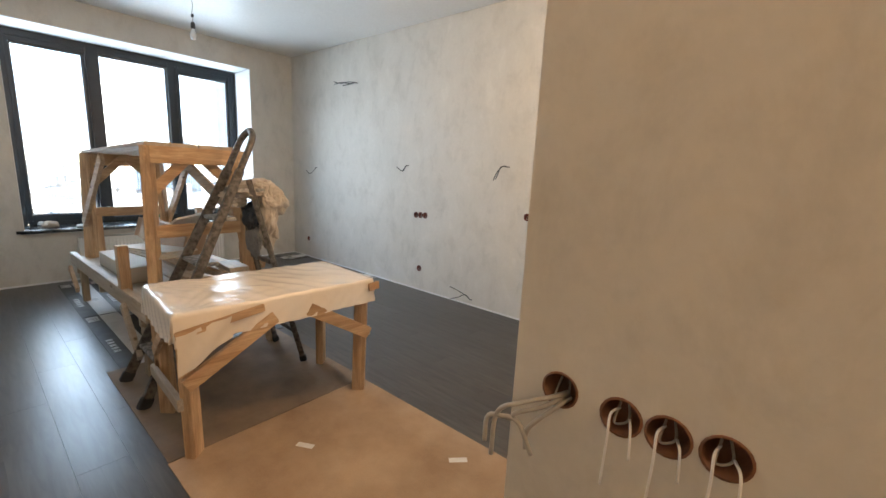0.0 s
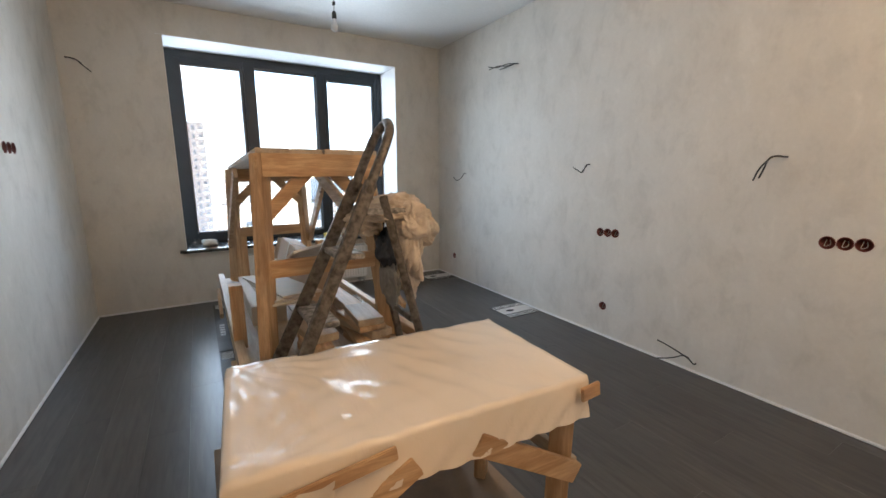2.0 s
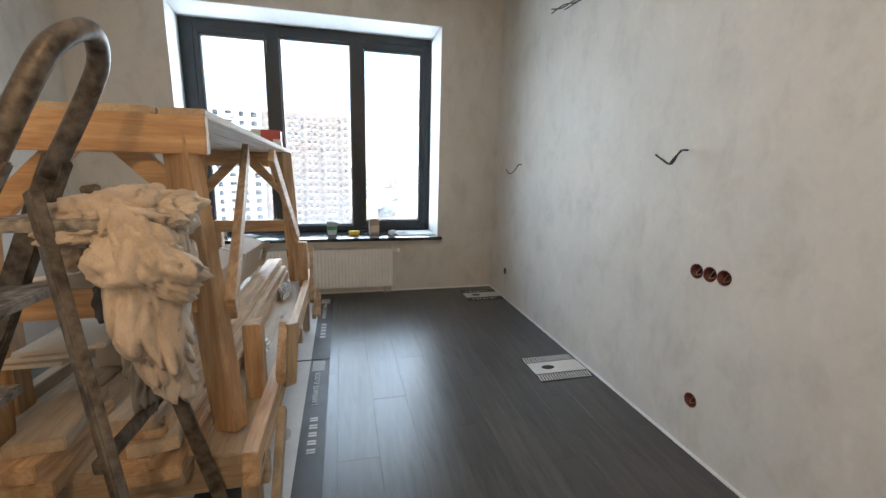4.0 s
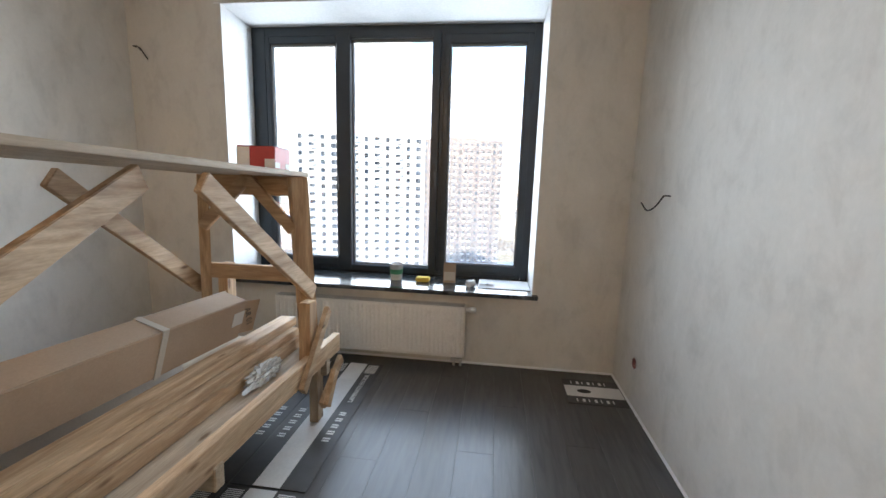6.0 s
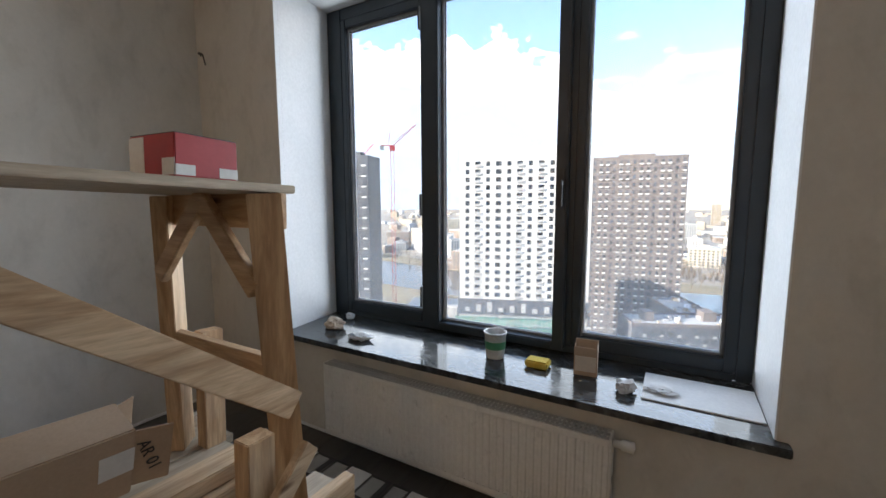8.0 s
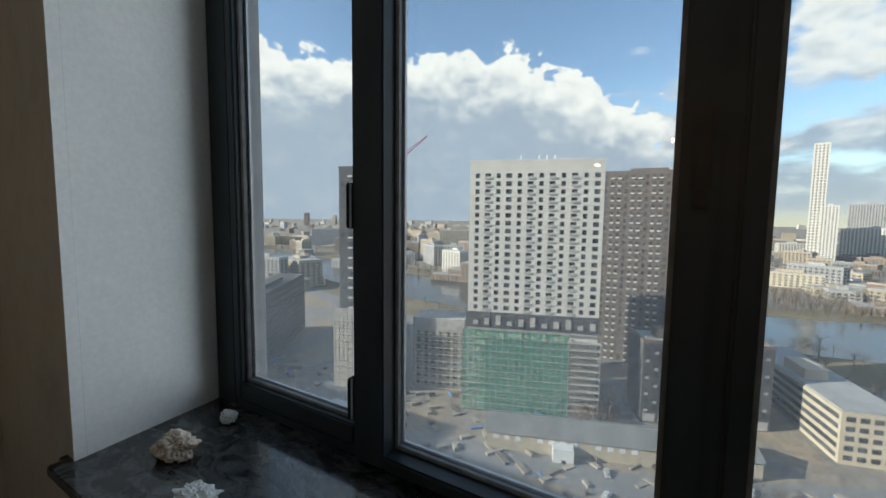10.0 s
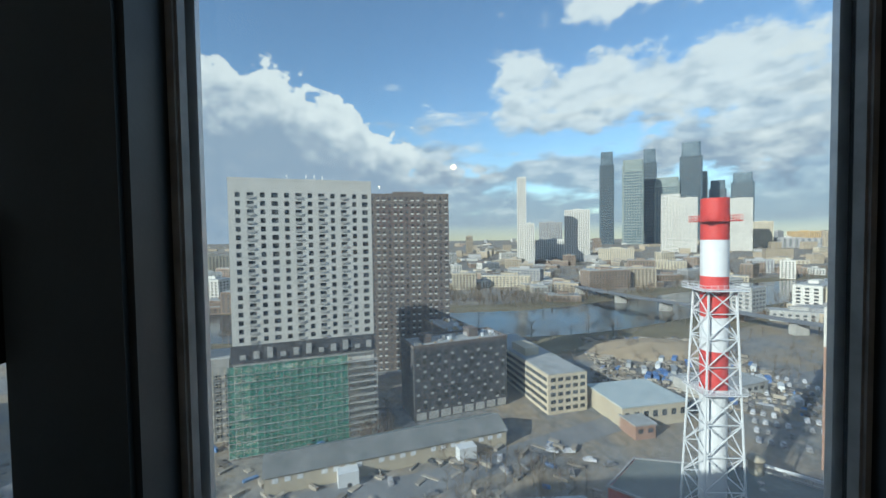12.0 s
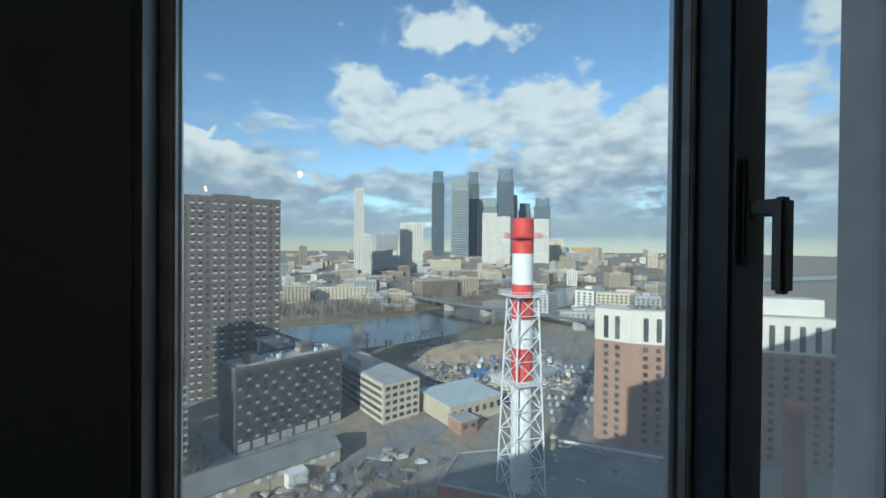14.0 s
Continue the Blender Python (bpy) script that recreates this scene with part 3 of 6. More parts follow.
for x, z in north_holes:
    flush_box(x, YN, z, -1, M["box_red"], "socket boxes on the long wall")
for x, z in south_holes:
    flush_box(x, YS, z, 1, M["box_red"], "socket boxes on the far wall")
for x, z in hall_holes:
    flush_box(x, YP, z, -1, M["box_brown"], "socket boxes on the partition")


def cable(name, label, strands, material, r=0.0045):
    e = thing(name, strands[0][0], label, "cable")
    o = Vector(strands[0][0])
    for s in strands:
        tube("strand", smooth_path([Vector(p) - o for p in s]), r, material, e, 7)
    return e


Y = YN
cable("cable_end", "black cable end poking out of the plaster", [[(-3.519, 3.440, 1.429), (-3.519, 3.400, 1.429), (-3.520, 3.380, 1.416), (-3.533, 3.360, 1.365), (-3.562, 3.340, 1.378), (-3.599, 3.320, 1.407)], [(-3.519, 3.440, 1.429), (-3.519, 3.400, 1.429), (-3.502, 3.370, 1.419), (-3.516, 3.350, 1.386), (-3.519, 3.330, 1.364), (-3.544, 3.310, 1.386)]], M["cable"])
cable("cable_end", "black cable end hooking down from the plaster", [[(-2.174, 3.440, 1.452), (-2.174, 3.400, 1.452), (-2.222, 3.380, 1.454), (-2.270, 3.360, 1.390), (-2.288, 3.340, 1.321)], [(-2.174, 3.440, 1.452), (-2.174, 3.400, 1.452), (-2.230, 3.370, 1.450), (-2.250, 3.350, 1.378), (-2.257, 3.330, 1.335)]], M["cable"])
cable("cable_end", "thin dark cable end by the corner", [[(-5.377, 3.440, 1.347), (-5.377, 3.400, 1.347), (-5.350, 3.380, 1.337), (-5.387, 3.360, 1.285), (-5.441, 3.340, 1.263), (-5.481, 3.320, 1.305)]], M["cable"])
cable("cable_end", "bundle of cables under the ceiling", [[(-4.468, 3.440, 2.416), (-4.468, 3.400, 2.416), (-4.583, 3.380, 2.432), (-4.719, 3.360, 2.424), (-4.840, 3.340, 2.452)], [(-4.468, 3.440, 2.416), (-4.468, 3.400, 2.416), (-4.570, 3.370, 2.410), (-4.684, 3.350, 2.430), (-4.814, 3.330, 2.415)], [(-4.468, 3.440, 2.416), (-4.468, 3.400, 2.416), (-4.535, 3.360, 2.397), (-4.648, 3.340, 2.386)]], M["cable"])
cable("cable_end", "cable pair sticking out low on the wall", [[(-2.513, 3.440, 0.071), (-2.513, 3.400, 0.071), (-2.546, 3.380, 0.108), (-2.668, 3.360, 0.153), (-2.746, 3.340, 0.176)], [(-2.513, 3.440, 0.071), (-2.513, 3.400, 0.071), (-2.557, 3.370, 0.122), (-2.637, 3.350, 0.080), (-2.726, 3.330, 0.045)]], M["cable"])
cable("cable_end", "short dark cable end high on the window wall", [[(-6.035, -0.272, 2.332), (-5.995, -0.272, 2.332), (-5.975, -0.199, 2.312), (-5.955, -0.147, 2.259), (-5.935, -0.104, 2.219)], [(-6.035, -0.272, 2.332), (-5.995, -0.272, 2.332), (-5.965, -0.208, 2.318), (-5.945, -0.162, 2.284)]], M["cable"])
cable("cable_end", "grey cables looping out of the partition box", [[(-0.381, YP + 0.03, 0.983), (-0.391, YP - 0.03, 0.993), (-0.431, YP - 0.06, 0.978), (-0.471, YP - 0.075, 0.948), (-0.481, YP - 0.07, 0.853)], [(-0.381, YP + 0.03, 0.978), (-0.396, YP - 0.04, 0.978), (-0.436, YP - 0.065, 0.958), (-0.451, YP - 0.06, 0.938), (-0.486, YP - 0.08, 0.938), (-0.491, YP - 0.08, 0.883)], [(-0.376, YP + 0.03, 0.973), (-0.386, YP - 0.02, 0.968), (-0.421, YP - 0.045, 0.923), (-0.426, YP - 0.04, 0.878)], [(-0.471, YP - 0.075, 0.943), (-0.436, YP - 0.06, 0.938), (-0.408, YP - 0.05, 0.878)]], M["cable_grey"])
for x, z in hall_holes[1:]:
    cable("cable_end", "pale stripped wires hanging from the partition box", [[(x - 0.01, YP + 0.03, z), (x - 0.014, YP - 0.01, z + 0.004), (x - 0.012, YP - 0.02, z - 0.04), (x - 0.016, YP - 0.012, z - 0.13)], [(x + 0.01, YP + 0.02, z - 0.01), (x + 0.02, YP - 0.012, z - 0.012), (x + 0.024, YP - 0.015, z - 0.06)]], M["reveal"], 0.0022)

# ---- pendant bulbs ----


def pendant(x, y, label, lit):
    e = thing("pendant_bulb", (x, y, ZC), label, "lamp", "bare bulbs on cables")
    tube("flex", smooth_path([(0, 0, 0.003), (0.012, 0.004, -0.06), (-0.010, 0, -0.13), (0.004, 0, -0.17), (0, 0, -0.22)]), 0.004, M["cable_grey"], e)
    box("terminal", (-0.012, -0.01, -0.165), (0.014, 0.01, -0.135), M["socket_black"], e, 0.003)
    holder = lathe("lampholder", [(0.0, 0), (0.012, 0), (0.019, -0.012), (0.020, -0.055), (0.017, -0.06), (0.0, -0.06)], (0, 0, -0.21), M["socket_black"], e, 18)
    glass = [(0.013, 0), (0.014, -0.015), (0.022, -0.035), (0.030, -0.058), (0.031, -0.072), (0.026, -0.090), (0.014, -0.102), (0.0, -0.105)]
    if not lit:
        lathe("bulb", glass, (0, 0, -0.268), M["bulb_glass"], holder, 20)


pendant(-4.88, 1.73, "bare unlit bulb hanging from the ceiling on its cable", False)
pendant(-0.95, 1.72, "lit bare bulb hanging from the ceiling on its cable", True)
pendant(1.5, 0.25, "lit bare bulb hanging in the hall", True)

# ---- floor protection ----
fb = tagged(box("floor_board", (-2.10, 0.53, 0.0), (0.55, 1.655, 0.005), M["board"], bevel=0.001), "scuffed light brown fibreboard sheet laid on the floor", "floor board", "fibreboard sheets")
for x, y, a in ((-1.77, 1.03, 0.5), (-1.15, 1.48, 0.8)):
    e = box("sticker", (-0.045, -0.016, 0), (0.045, 0.016, 0.0015), M["print_white"], fb, 0.0004, "scuffed white sticker")
    e.matrix_basis = pose(x, y, 0.0045, 0, 0, math.degrees(a))
tagged(box("floor_board", (-3.30, 0.535, 0.0), (-2.105, 1.665, 0.005), M["board_dark"], bevel=0.001), "darker fibreboard sheet under the covered table", "floor board", "fibreboard sheets")


def carton(x0, y0, length, width, label, group, split, words=True, flip=False):
    """A flattened laminate carton: white middle band between dark printed bands."""
    e = thing("flattened_carton", (x0, y0, 0), label, "carton", group)
    box("sheet", (0, 0, 0), (length, width, 0.004), M["print_dark"], e, 0.001)
    a, b = width * split[0], width * split[1]
    box("white_band", (0.004, a, 0.0038), (length - 0.004, b, 0.0048), M["print_white"], e, 0)
    bm = bmesh.new()
    for y, h in ((a - 0.055, 0.05), (b + 0.055, 0.05)):
        for i in range(13):
            x = 0.02 + i * 0.0105
            add_box(bm, (x, y - h * 0.8, 0.0038), (x + 0.005, y + h * 0.8, 0.0046), pose(0, 0, 0))
    tagged(part("hatching", bm, M["print_white"], e), kind="stuff")
    bm = bmesh.new()
    for y in (a - 0.06, b + 0.06):
        for k in range(5):
            x = 0.66 + k * 0.062
            add_box(bm, (x, y - 0.02, 0.0038), (x + 0.012, y + 0.02, 0.0046))
            add_box(bm, (x + 0.02, y - 0.02, 0.0038), (x + 0.032, y + 0.02, 0.0046))
    tagged(part("printed_mark", bm, M["print_white"], e), kind="stuff")
    bm = bmesh.new()
    bmesh.ops.create_circle(bm, cap_ends=True, segments=24, radius=0.03, matrix=pose(length * 0.6, (a + b) / 2, 0.0052) @ Matrix.Diagonal((1.6, 0.8, 1, 1)))
    part("oval_mark", bm, M["grille"], e)
    if words:
        lettering("LAMINATE FLOOR", 0.045, pose(0.36, b + 0.055, 0.0046, 0, 0, 180), M["print_white"], e)
    return e


for i, y in enumerate((1.36, 0.985, 0.61)):
    for x in (-5.86, -4.555):
        carton(x, y, 1.295, 0.365, "flattened dark laminate carton with a white band on the floor", "flattened cartons", (0.30, 0.66), i == 0)


def small_carton(x0, y0, rz, label, striped=True):
    e = thing("carton_piece", (x0, y0, 0), label, "carton", "carton pieces by the wall", rz=rz)
    box("sheet", (0, 0, 0), (0.335, 0.385, 0.004), M["print_dark"], e, 0.001)
    box("white_band", (0.095, 0.006, 0.0038), (0.24, 0.379, 0.0048), M["print_white"], e, 0)
    bm = bmesh.new()
    for x in (0.012, 0.252):
        for i in range(19 if striped else 0):
            y = 0.012 + i * 0.0195
            add_box(bm, (0, 0, 0.0038), (0.074, 0.009, 0.0046), pose(x, y, 0, 0, 0, -7))
        for i in range(0 if striped else 7):
            add_box(bm, (x + 0.018, 0.06 + i * 0.038, 0.0038), (x + 0.055, 0.068 + i * 0.038 + 0.010 * (i % 2), 0.0046))
    tagged(part("hatching" if striped else "printed_mark", bm, M["print_white"], e), kind="stuff")
    bm = bmesh.new()
    bmesh.ops.create_circle(bm, cap_ends=True, segments=24, radius=0.036, matrix=pose(0.168, 0.13, 0.0053) @ Matrix.Diagonal((0.75, 1.3, 1, 1)))
    part("oval_hole", bm, M["joint"], e)


small_carton(-4.325, 3.03, 0, "white and black striped carton piece lying by the wall")
small_carton(-5.895, 3.035, 0, "black carton piece with a white band in the corner", False)

# ---- covered table ----
tb = thing("work_table", (-2.29, 1.115, 0), "home-made pine work table under a plastic sheet", "table", rz=-4)
for sx in (-1, 1):
    for sy in (-1, 1):
        beam("leg", (sx * 0.235, sy * 0.46, 0.0), (sx * 0.245, sy * 0.47, 0.70), 0.05, 0.075, M["pine_z"], tb)
box("tabletop", (-0.275, -0.505, 0.70), (0.275, 0.505, 0.738), M["pine_y"], tb, 0.004)
for sx in (-1, 1):
    beam("apron", (sx * 0.255, -0.50, 0.655), (sx * 0.255, 0.50, 0.655), 0.03, 0.085, M["pine_y"], tb)
    beam("end_brace", (sx * 0.292, -0.49, 0.40), (sx * 0.292, -0.08, 0.645), 0.028, 0.07, M["pine_y"], tb)
    beam("end_brace", (sx * 0.292, 0.49, 0.40), (sx * 0.292, 0.10, 0.645), 0.028, 0.07, M["pine_y"], tb)
for sy in (-1, 1):
    beam("stretcher", (-0.29, sy * 0.51, 0.26 if sy < 0 else 0.36), (0.27, sy * 0.51, 0.30 if sy < 0 else 0.40), 0.025, 0.06, M["old_pine_x"], tb)
    beam("side_brace", (-0.25, sy * 0.50, 0.38), (0.10, sy * 0.50, 0.66), 0.025, 0.055, M["pine_x"], tb)

# plastic sheet over the table
sh = thing("plastic_sheet", (-2.29, 1.115, 0), "wrinkled milky plastic sheet stretched over the table", "plastic sheet", rz=-4)
bm = bmesh.new()
NU, NV = 56, 84
HX, HY, DROP = 0.292, 0.525, 0.135
grid = []
for i in range(NU + 1):
    row = []
    for j in range(NV + 1):
        u = -HX - DROP + (2 * HX + 2 * DROP) * i / NU
        v = -HY - DROP + (2 * HY + 2 * DROP) * j / NV
        ox, oy = max(0, abs(u) - HX), max(0, abs(v) - HY)
        d = max(ox, oy)
        x = math.copysign(min(abs(u), HX) + 0.05 * ox - 0.12 * min(ox, oy), u)
        y = math.copysign(min(abs(v), HY) + 0.05 * oy - 0.12 * min(ox, oy), v)
        z = 0.744 - d
        # creases fan out from the corners; the hem is uneven
        w = noise.noise(Vector((u * 5, v * 5, 3.1))) * 0.003
        ca = math.atan2(v + HY, u - HX)
        cr = math.hypot(v + HY, u - HX)
        cb = math.hypot(v + HY, u + HX)
        w += 0.005 * math.sin(ca * 26 + noise.noise(Vector((u * 7, v * 7, 0))) * 3) * math.exp(-cr * 3.5)
        w += 0.005 * math.sin(math.atan2(v + HY, u + HX) * 30 + noise.noise(Vector((u * 6, v * 6, 2))) * 3) * math.exp(-cb * 3.2)
        w += 0.004 * (1 - abs(noise.noise(Vector((u * 3 + v * 2, v * 9 - u * 5, 6)))) * 3)
        if d > 0:
            hem = 0.03 * noise.noise(Vector((u * 4, v * 4, 8)))
            z += hem * d / DROP
            k = 0.010 * math.sin((u + v) * 38 + 2 * noise.noise(Vector((u * 3, v * 3, 5)))) * d / DROP
            x += math.copysign(k, u) if ox >= oy else 0
            y += math.copysign(k, v) if oy > ox else 0
        else:
            z += max(w, -0.004) + 0.002
        row.append(bm.verts.new((x, y, z)))
    grid.append(row)
for i in range(NU):
    for j in range(NV):
        bm.faces.new((grid[i][j], grid[i + 1][j], grid[i + 1][j + 1], grid[i][j + 1]))
part("film", bm, M["film"], sh, smooth=True)
# wooden edge strip pressing the sheet at the near corner, torn flap
beam("edge_strip", (0.312, -0.52, 0.655), (0.312, -0.14, 0.712), 0.012, 0.04, M["pine_y"], sh)
beam("edge_strip", (0.318, 0.47, 0.705), (0.318, 0.545, 0.715), 0.012, 0.05, M["pine_y"], sh)
bm = bmesh.new()
fl = [[bm.verts.new((0.325 + 0.012 * math.sin(i * 1.1 + j), -0.52 + 0.028 * i, 0.66 - 0.04 * j * (1 - 0.06 * i) + 0.006 * i)) for j in range(6)] for i in range(9)]
for a, b in zip(fl, fl[1:]):
    for j in range(5):
        bm.faces.new((a[j], b[j], b[j + 1], a[j + 1]))
fl = part("torn_flap", bm, M["film"], sh, smooth=True)

for e in (tb, sh):
    e.scale.z = 0.97

# ---- low trestle bench ----
before = set(scene.objects)
LX0, LX1, LY0, LY1, LZ = -5.34, -2.98, 0.72, 1.56, 0.40
lb = thing("trestle_bench", (0, 0, 0), "low home-made trestle bench of rough pine planks", "trestle bench")
for i, (y0, y1) in enumerate(((LY0, 0.90), (0.905, 1.06), (1.065, 1.22), (1.225, 1.385), (1.39, 1.535))):
    box("deck_plank", (LX0 + 0.05 * (i % 2), y0, LZ - 0.04), (LX1 - 0.06 * ((i + 1) % 2), y1, LZ), M["old_pine_x"], lb, 0.004)
for x in (LX0 + 0.20, -4.2, LX1 - 0.10):
    beam("cross_bearer", (x, LY0 - 0.03, LZ - 0.085), (x, LY1 + 0.03, LZ - 0.085), 0.05, 0.09, M["old_pine_y"], lb)
for y, s in ((LY0 - 0.02, -1), (LY1, 1)):
    beam("side_rail", (LX0, y, LZ - 0.005), (LX1 + (0.02 if s > 0 else 0.1), y, LZ - 0.005), 0.045, 0.11, M["old_pine_x"] if s < 0 else M["pine_x"], lb)
    for x in (LX0 + 0.23, LX1 - 0.12):
        beam("leg", (x, y - s * 0.03, 0.004 if x < -4 else -0.064), (x, y - s * 0.03, LZ - 0.06), 0.05, 0.075, M["old_pine_z"], lb)
    beam("leg_brace", (LX0 + 0.02, y + s * 0.035, 0.30), (LX0 + 0.30, y + s * 0.035, 0.13), 0.028, 0.06, M["pine_x"], lb)
    beam("leg_brace", (LX1 - 0.36, y + s * 0.035, 0.36), (LX1 - 0.06, y + s * 0.035, 0.08), 0.028, 0.06, M["old_pine_x"], lb)
for x, y, top in ((-3.40, 1.50, 0.69), (-5.0, 1.535, 0.735), (-3.45, 0.71, 0.74), (-5.25, 0.90, 0.87)):
    beam("stake", (x, y, LZ - 0.002), (x, y, top), 0.062, 0.082, M["pine_z"], lb)
beam("stay", (-3.30, 1.60, 0.50), (-3.54, 1.585, 0.61), 0.03, 0.06, M["pine_x"], lb)
beam("stay", (-3.52, 1.62, 0.63), (-3.50, 1.60, 0.37), 0.03, 0.055, M["old_pine_z"], lb)
beam("stay", (-4.80, 1.600, 0.33), (-5.14, 1.590, 0.66), 0.028, 0.06, M["pine_x"], lb)
beam("stay", (-5.02, 1.63, 0.14), (-5.14, 1.63, 0.30), 0.03, 0.06, M["pine_x"], lb)

# ---- high trestle standing on the bench ----
UX0, UX1, UY0, UY1, UZ = -5.20, -3.21, 0.845, 1.43, 1.42
ub = thing("high_trestle", (0, 0, 0), "tall pine trestle scaffold standing on the low bench", "trestle")
for i, (y0, y1) in enumerate(((UY0 - 0.01, 0.99), (0.995, 1.15), (1.155, 1.31), (1.315, UY1 + 0.01))):
    box("top_plank", (UX0 - 0.03 + 0.03 * (i % 3), y0, UZ - 0.025), (UX1 - 0.005 - 0.02 * (i % 2), y1, UZ), M["old_pine_x"], ub, 0.003)
for x in (UX0 + 0.03, UX1 - 0.0):
    box("end_beam", (x - 0.018, UY0 - 0.02, UZ - 0.135), (x + 0.018, UY1 + 0.02, UZ - 0.026), M["pine_y"], ub, 0.003)
for y, s in ((UY0, -1), (UY1, 1)):
    for x, xf in ((UX0 + 0.07, UX0 + 0.02), (UX1 - 0.03, UX1 + 0.03)):
        lean = 0.07 if s > 0 and x > -4 else 0.01
        beam("leg", (xf, y + s * 0.03, LZ + 0.004), (x, y - s * lean, UZ - 0.03), 0.055, 0.095, M["pine_z"], ub)
    if s > 0:
        beam("long_brace", (UX1 + 0.01, y + s * 0.05, 0.80), (-4.20, y - s * 0.08, UZ - 0.075), 0.03, 0.09, M["pine_x"], ub)
    beam("long_brace", (UX0 + 0.03, y + s * 0.055, 0.74), (-4.35, y + s * 0.02, UZ - 0.08), 0.03, 0.085, M["pine_x"], ub)
for x, sx in ((UX0 + 0.045, -1), (UX1 - 0.0, 1)):
    box("cross_rail", (x - 0.018, UY0 - 0.03, 0.80), (x + 0.018, UY1 + 0.03, 0.885), M["pine_y"], ub, 0.003)
    beam("end_brace", (x - sx * 0.05, UY0 + 0.02, 1.10), (x - sx * 0.05, UY0 + 0.30, UZ - 0.035), 0.028, 0.065, M["pine_y"], ub)
    beam("end_brace", (x - sx * 0.05, UY1 - 0.02, 1.10), (x - sx * 0.05, UY1 - 0.30, UZ - 0.035), 0.028, 0.065, M["pine_y"], ub)

# ---- what lies on the bench ----
for i, (y, z, x0, x1, w, h) in enumerate(((1.36, LZ, -5.22, -3.05, 0.075, 0.07), (1.28, LZ, -5.26, -2.95, 0.07, 0.07), (1.33, LZ + 0.071, -5.20, -3.10, 0.11, 0.045), (1.30, LZ + 0.117, -5.24, -3.0, 0.10, 0.05))):
    tagged(box("timber_batten", (x0, y - w / 2, z + 0.001), (x1, y + w / 2, z + h), M["pine_x"], bevel=0.004), "long sawn pine batten lying on the bench", "timber", "battens on the bench")
ct = thing("long_carton", (-4.83, 1.185, LZ + 0.172), "long brown cardboard carton lying on the battens", "carton", rz=-3)
mm = pose(0, 0, 0.0, -16, 0, 0)
bm = bmesh.new()
add_box(bm, (0, -0.075, 0.02), (1.42, 0.06, 0.225), mm, 0.004)
ctb = part("body", bm, M["card"], ct)
bm = bmesh.new()
add_box(bm, (0.46, -0.078, 0.017), (0.49, 0.063, 0.228), mm, 0.001)
part("strap", bm, M["card_pale"], ctb)
bm = bmesh.new()
add_box(bm, (-0.10, 0.048, 0.04), (-0.001, 0.054, 0.215), mm @ pose(0, 0, 0, 0, 0, -16), 0.001)
part("end_flap", bm, M["card"], ct)
bm = bmesh.new()
add_box(bm, (-0.085, -0.07, 0.03), (-0.001, -0.065, 0.21), mm @ pose(0, 0, 0, 0, 0, 24), 0.001)
part("end_flap", bm, M["card"], ct)
bm = bmesh.new()
add_box(bm, (0.0, 0.0605, 0.10), (0.075, 0.0625, 0.17), mm)
part("tape", bm, M["print_white"], ctb)
lettering("AR 01", 0.042, mm @ pose(0, 0, 0, 0, 0, -16) @ pose(-0.05, 0.0555, 0.13, 90, 70, 180), M["print_dark"], ctb)
tagged(box("long_carton", (-4.75, 0.80, LZ + 0.004), (-3.75, 1.0, LZ + 0.12), M["card_pale"], bevel=0.004), "pale cardboard carton lying flat on the bench", "carton")


def crumple(name, at, size, material, seed, label, category, sub=3):
    bm = bmesh.new()
    bmesh.ops.create_icosphere(bm, subdivisions=sub, radius=1.0)
    for v in bm.verts:
        p = v.co.normalized()
        k = 0.72 + 0.55 * abs(noise.noise(p * 2.1 + Vector((seed, 0, 0)))) + 0.28 * noise.noise(p * 5.5 + Vector((0, seed, 0))) + 0.12 * noise.noise(p * 12 + Vector((0, 0, seed)))
        v.co = Vector((p.x * size[0], p.y * size[1], max(p.z, -0.55) * size[2])) * k
    z = min(v.co.z for v in bm.verts)
    for v in bm.verts:
        v.co += Vector((at[0], at[1], at[2] - z + 0.0005))
    return tagged(link(name, bm, material), label, category)


crumple("plastic_bag", (-3.72, 1.44, LZ + 0.001), (0.13, 0.05, 0.06), M["film_clear"], 2.0, "crumpled clear plastic bag on the bench", "plastic bag", 4)
crumple("plastic_bag", (-4.75, 1.43, LZ + 0.001), (0.16, 0.045, 0.055), M["film_clear"], 5.0, "clear plastic wrap beside the battens", "plastic bag", 4)
# offcuts and boards heaped at the near end
for i, (x, y, z, lx, ly, h, a, mt) in enumerate(((-3.12, 1.30, 0, 0.34, 0.13, 0.04, 8, "pine_x"), (-3.14, 1.28, 0.041, 0.36, 0.14, 0.035, -6, "pine_x"), (-3.13, 1.29, 0.077, 0.33, 0.12, 0.04, 12, "old_pine_x"), (-3.15, 1.27, 0.118, 0.35, 0.14, 0.03, 3, "pine_x"), (-3.12, 1.28, 0.149, 0.30, 0.13, 0.035, -4, "old_pine_x"), (-3.10, 1.03, 0, 0.30, 0.12, 0.05, 4, "pine_x"), (-3.11, 1.02, 0.051, 0.32, 0.13, 0.05, -5, "pine_x"), (-3.13, 1.03, 0.102, 0.28, 0.13, 0.04, 7, "old_pine_x"))):
    o = box("board_offcut", (-lx / 2, -ly / 2, 0.0005), (lx / 2, ly / 2, h), M[mt], bevel=0.003)
    o.matrix_world = pose(x, y, LZ + z, 0, 0, a)
    tagged(o, "sawn pine offcut stacked at the end of the bench", "timber", "stacked offcuts")
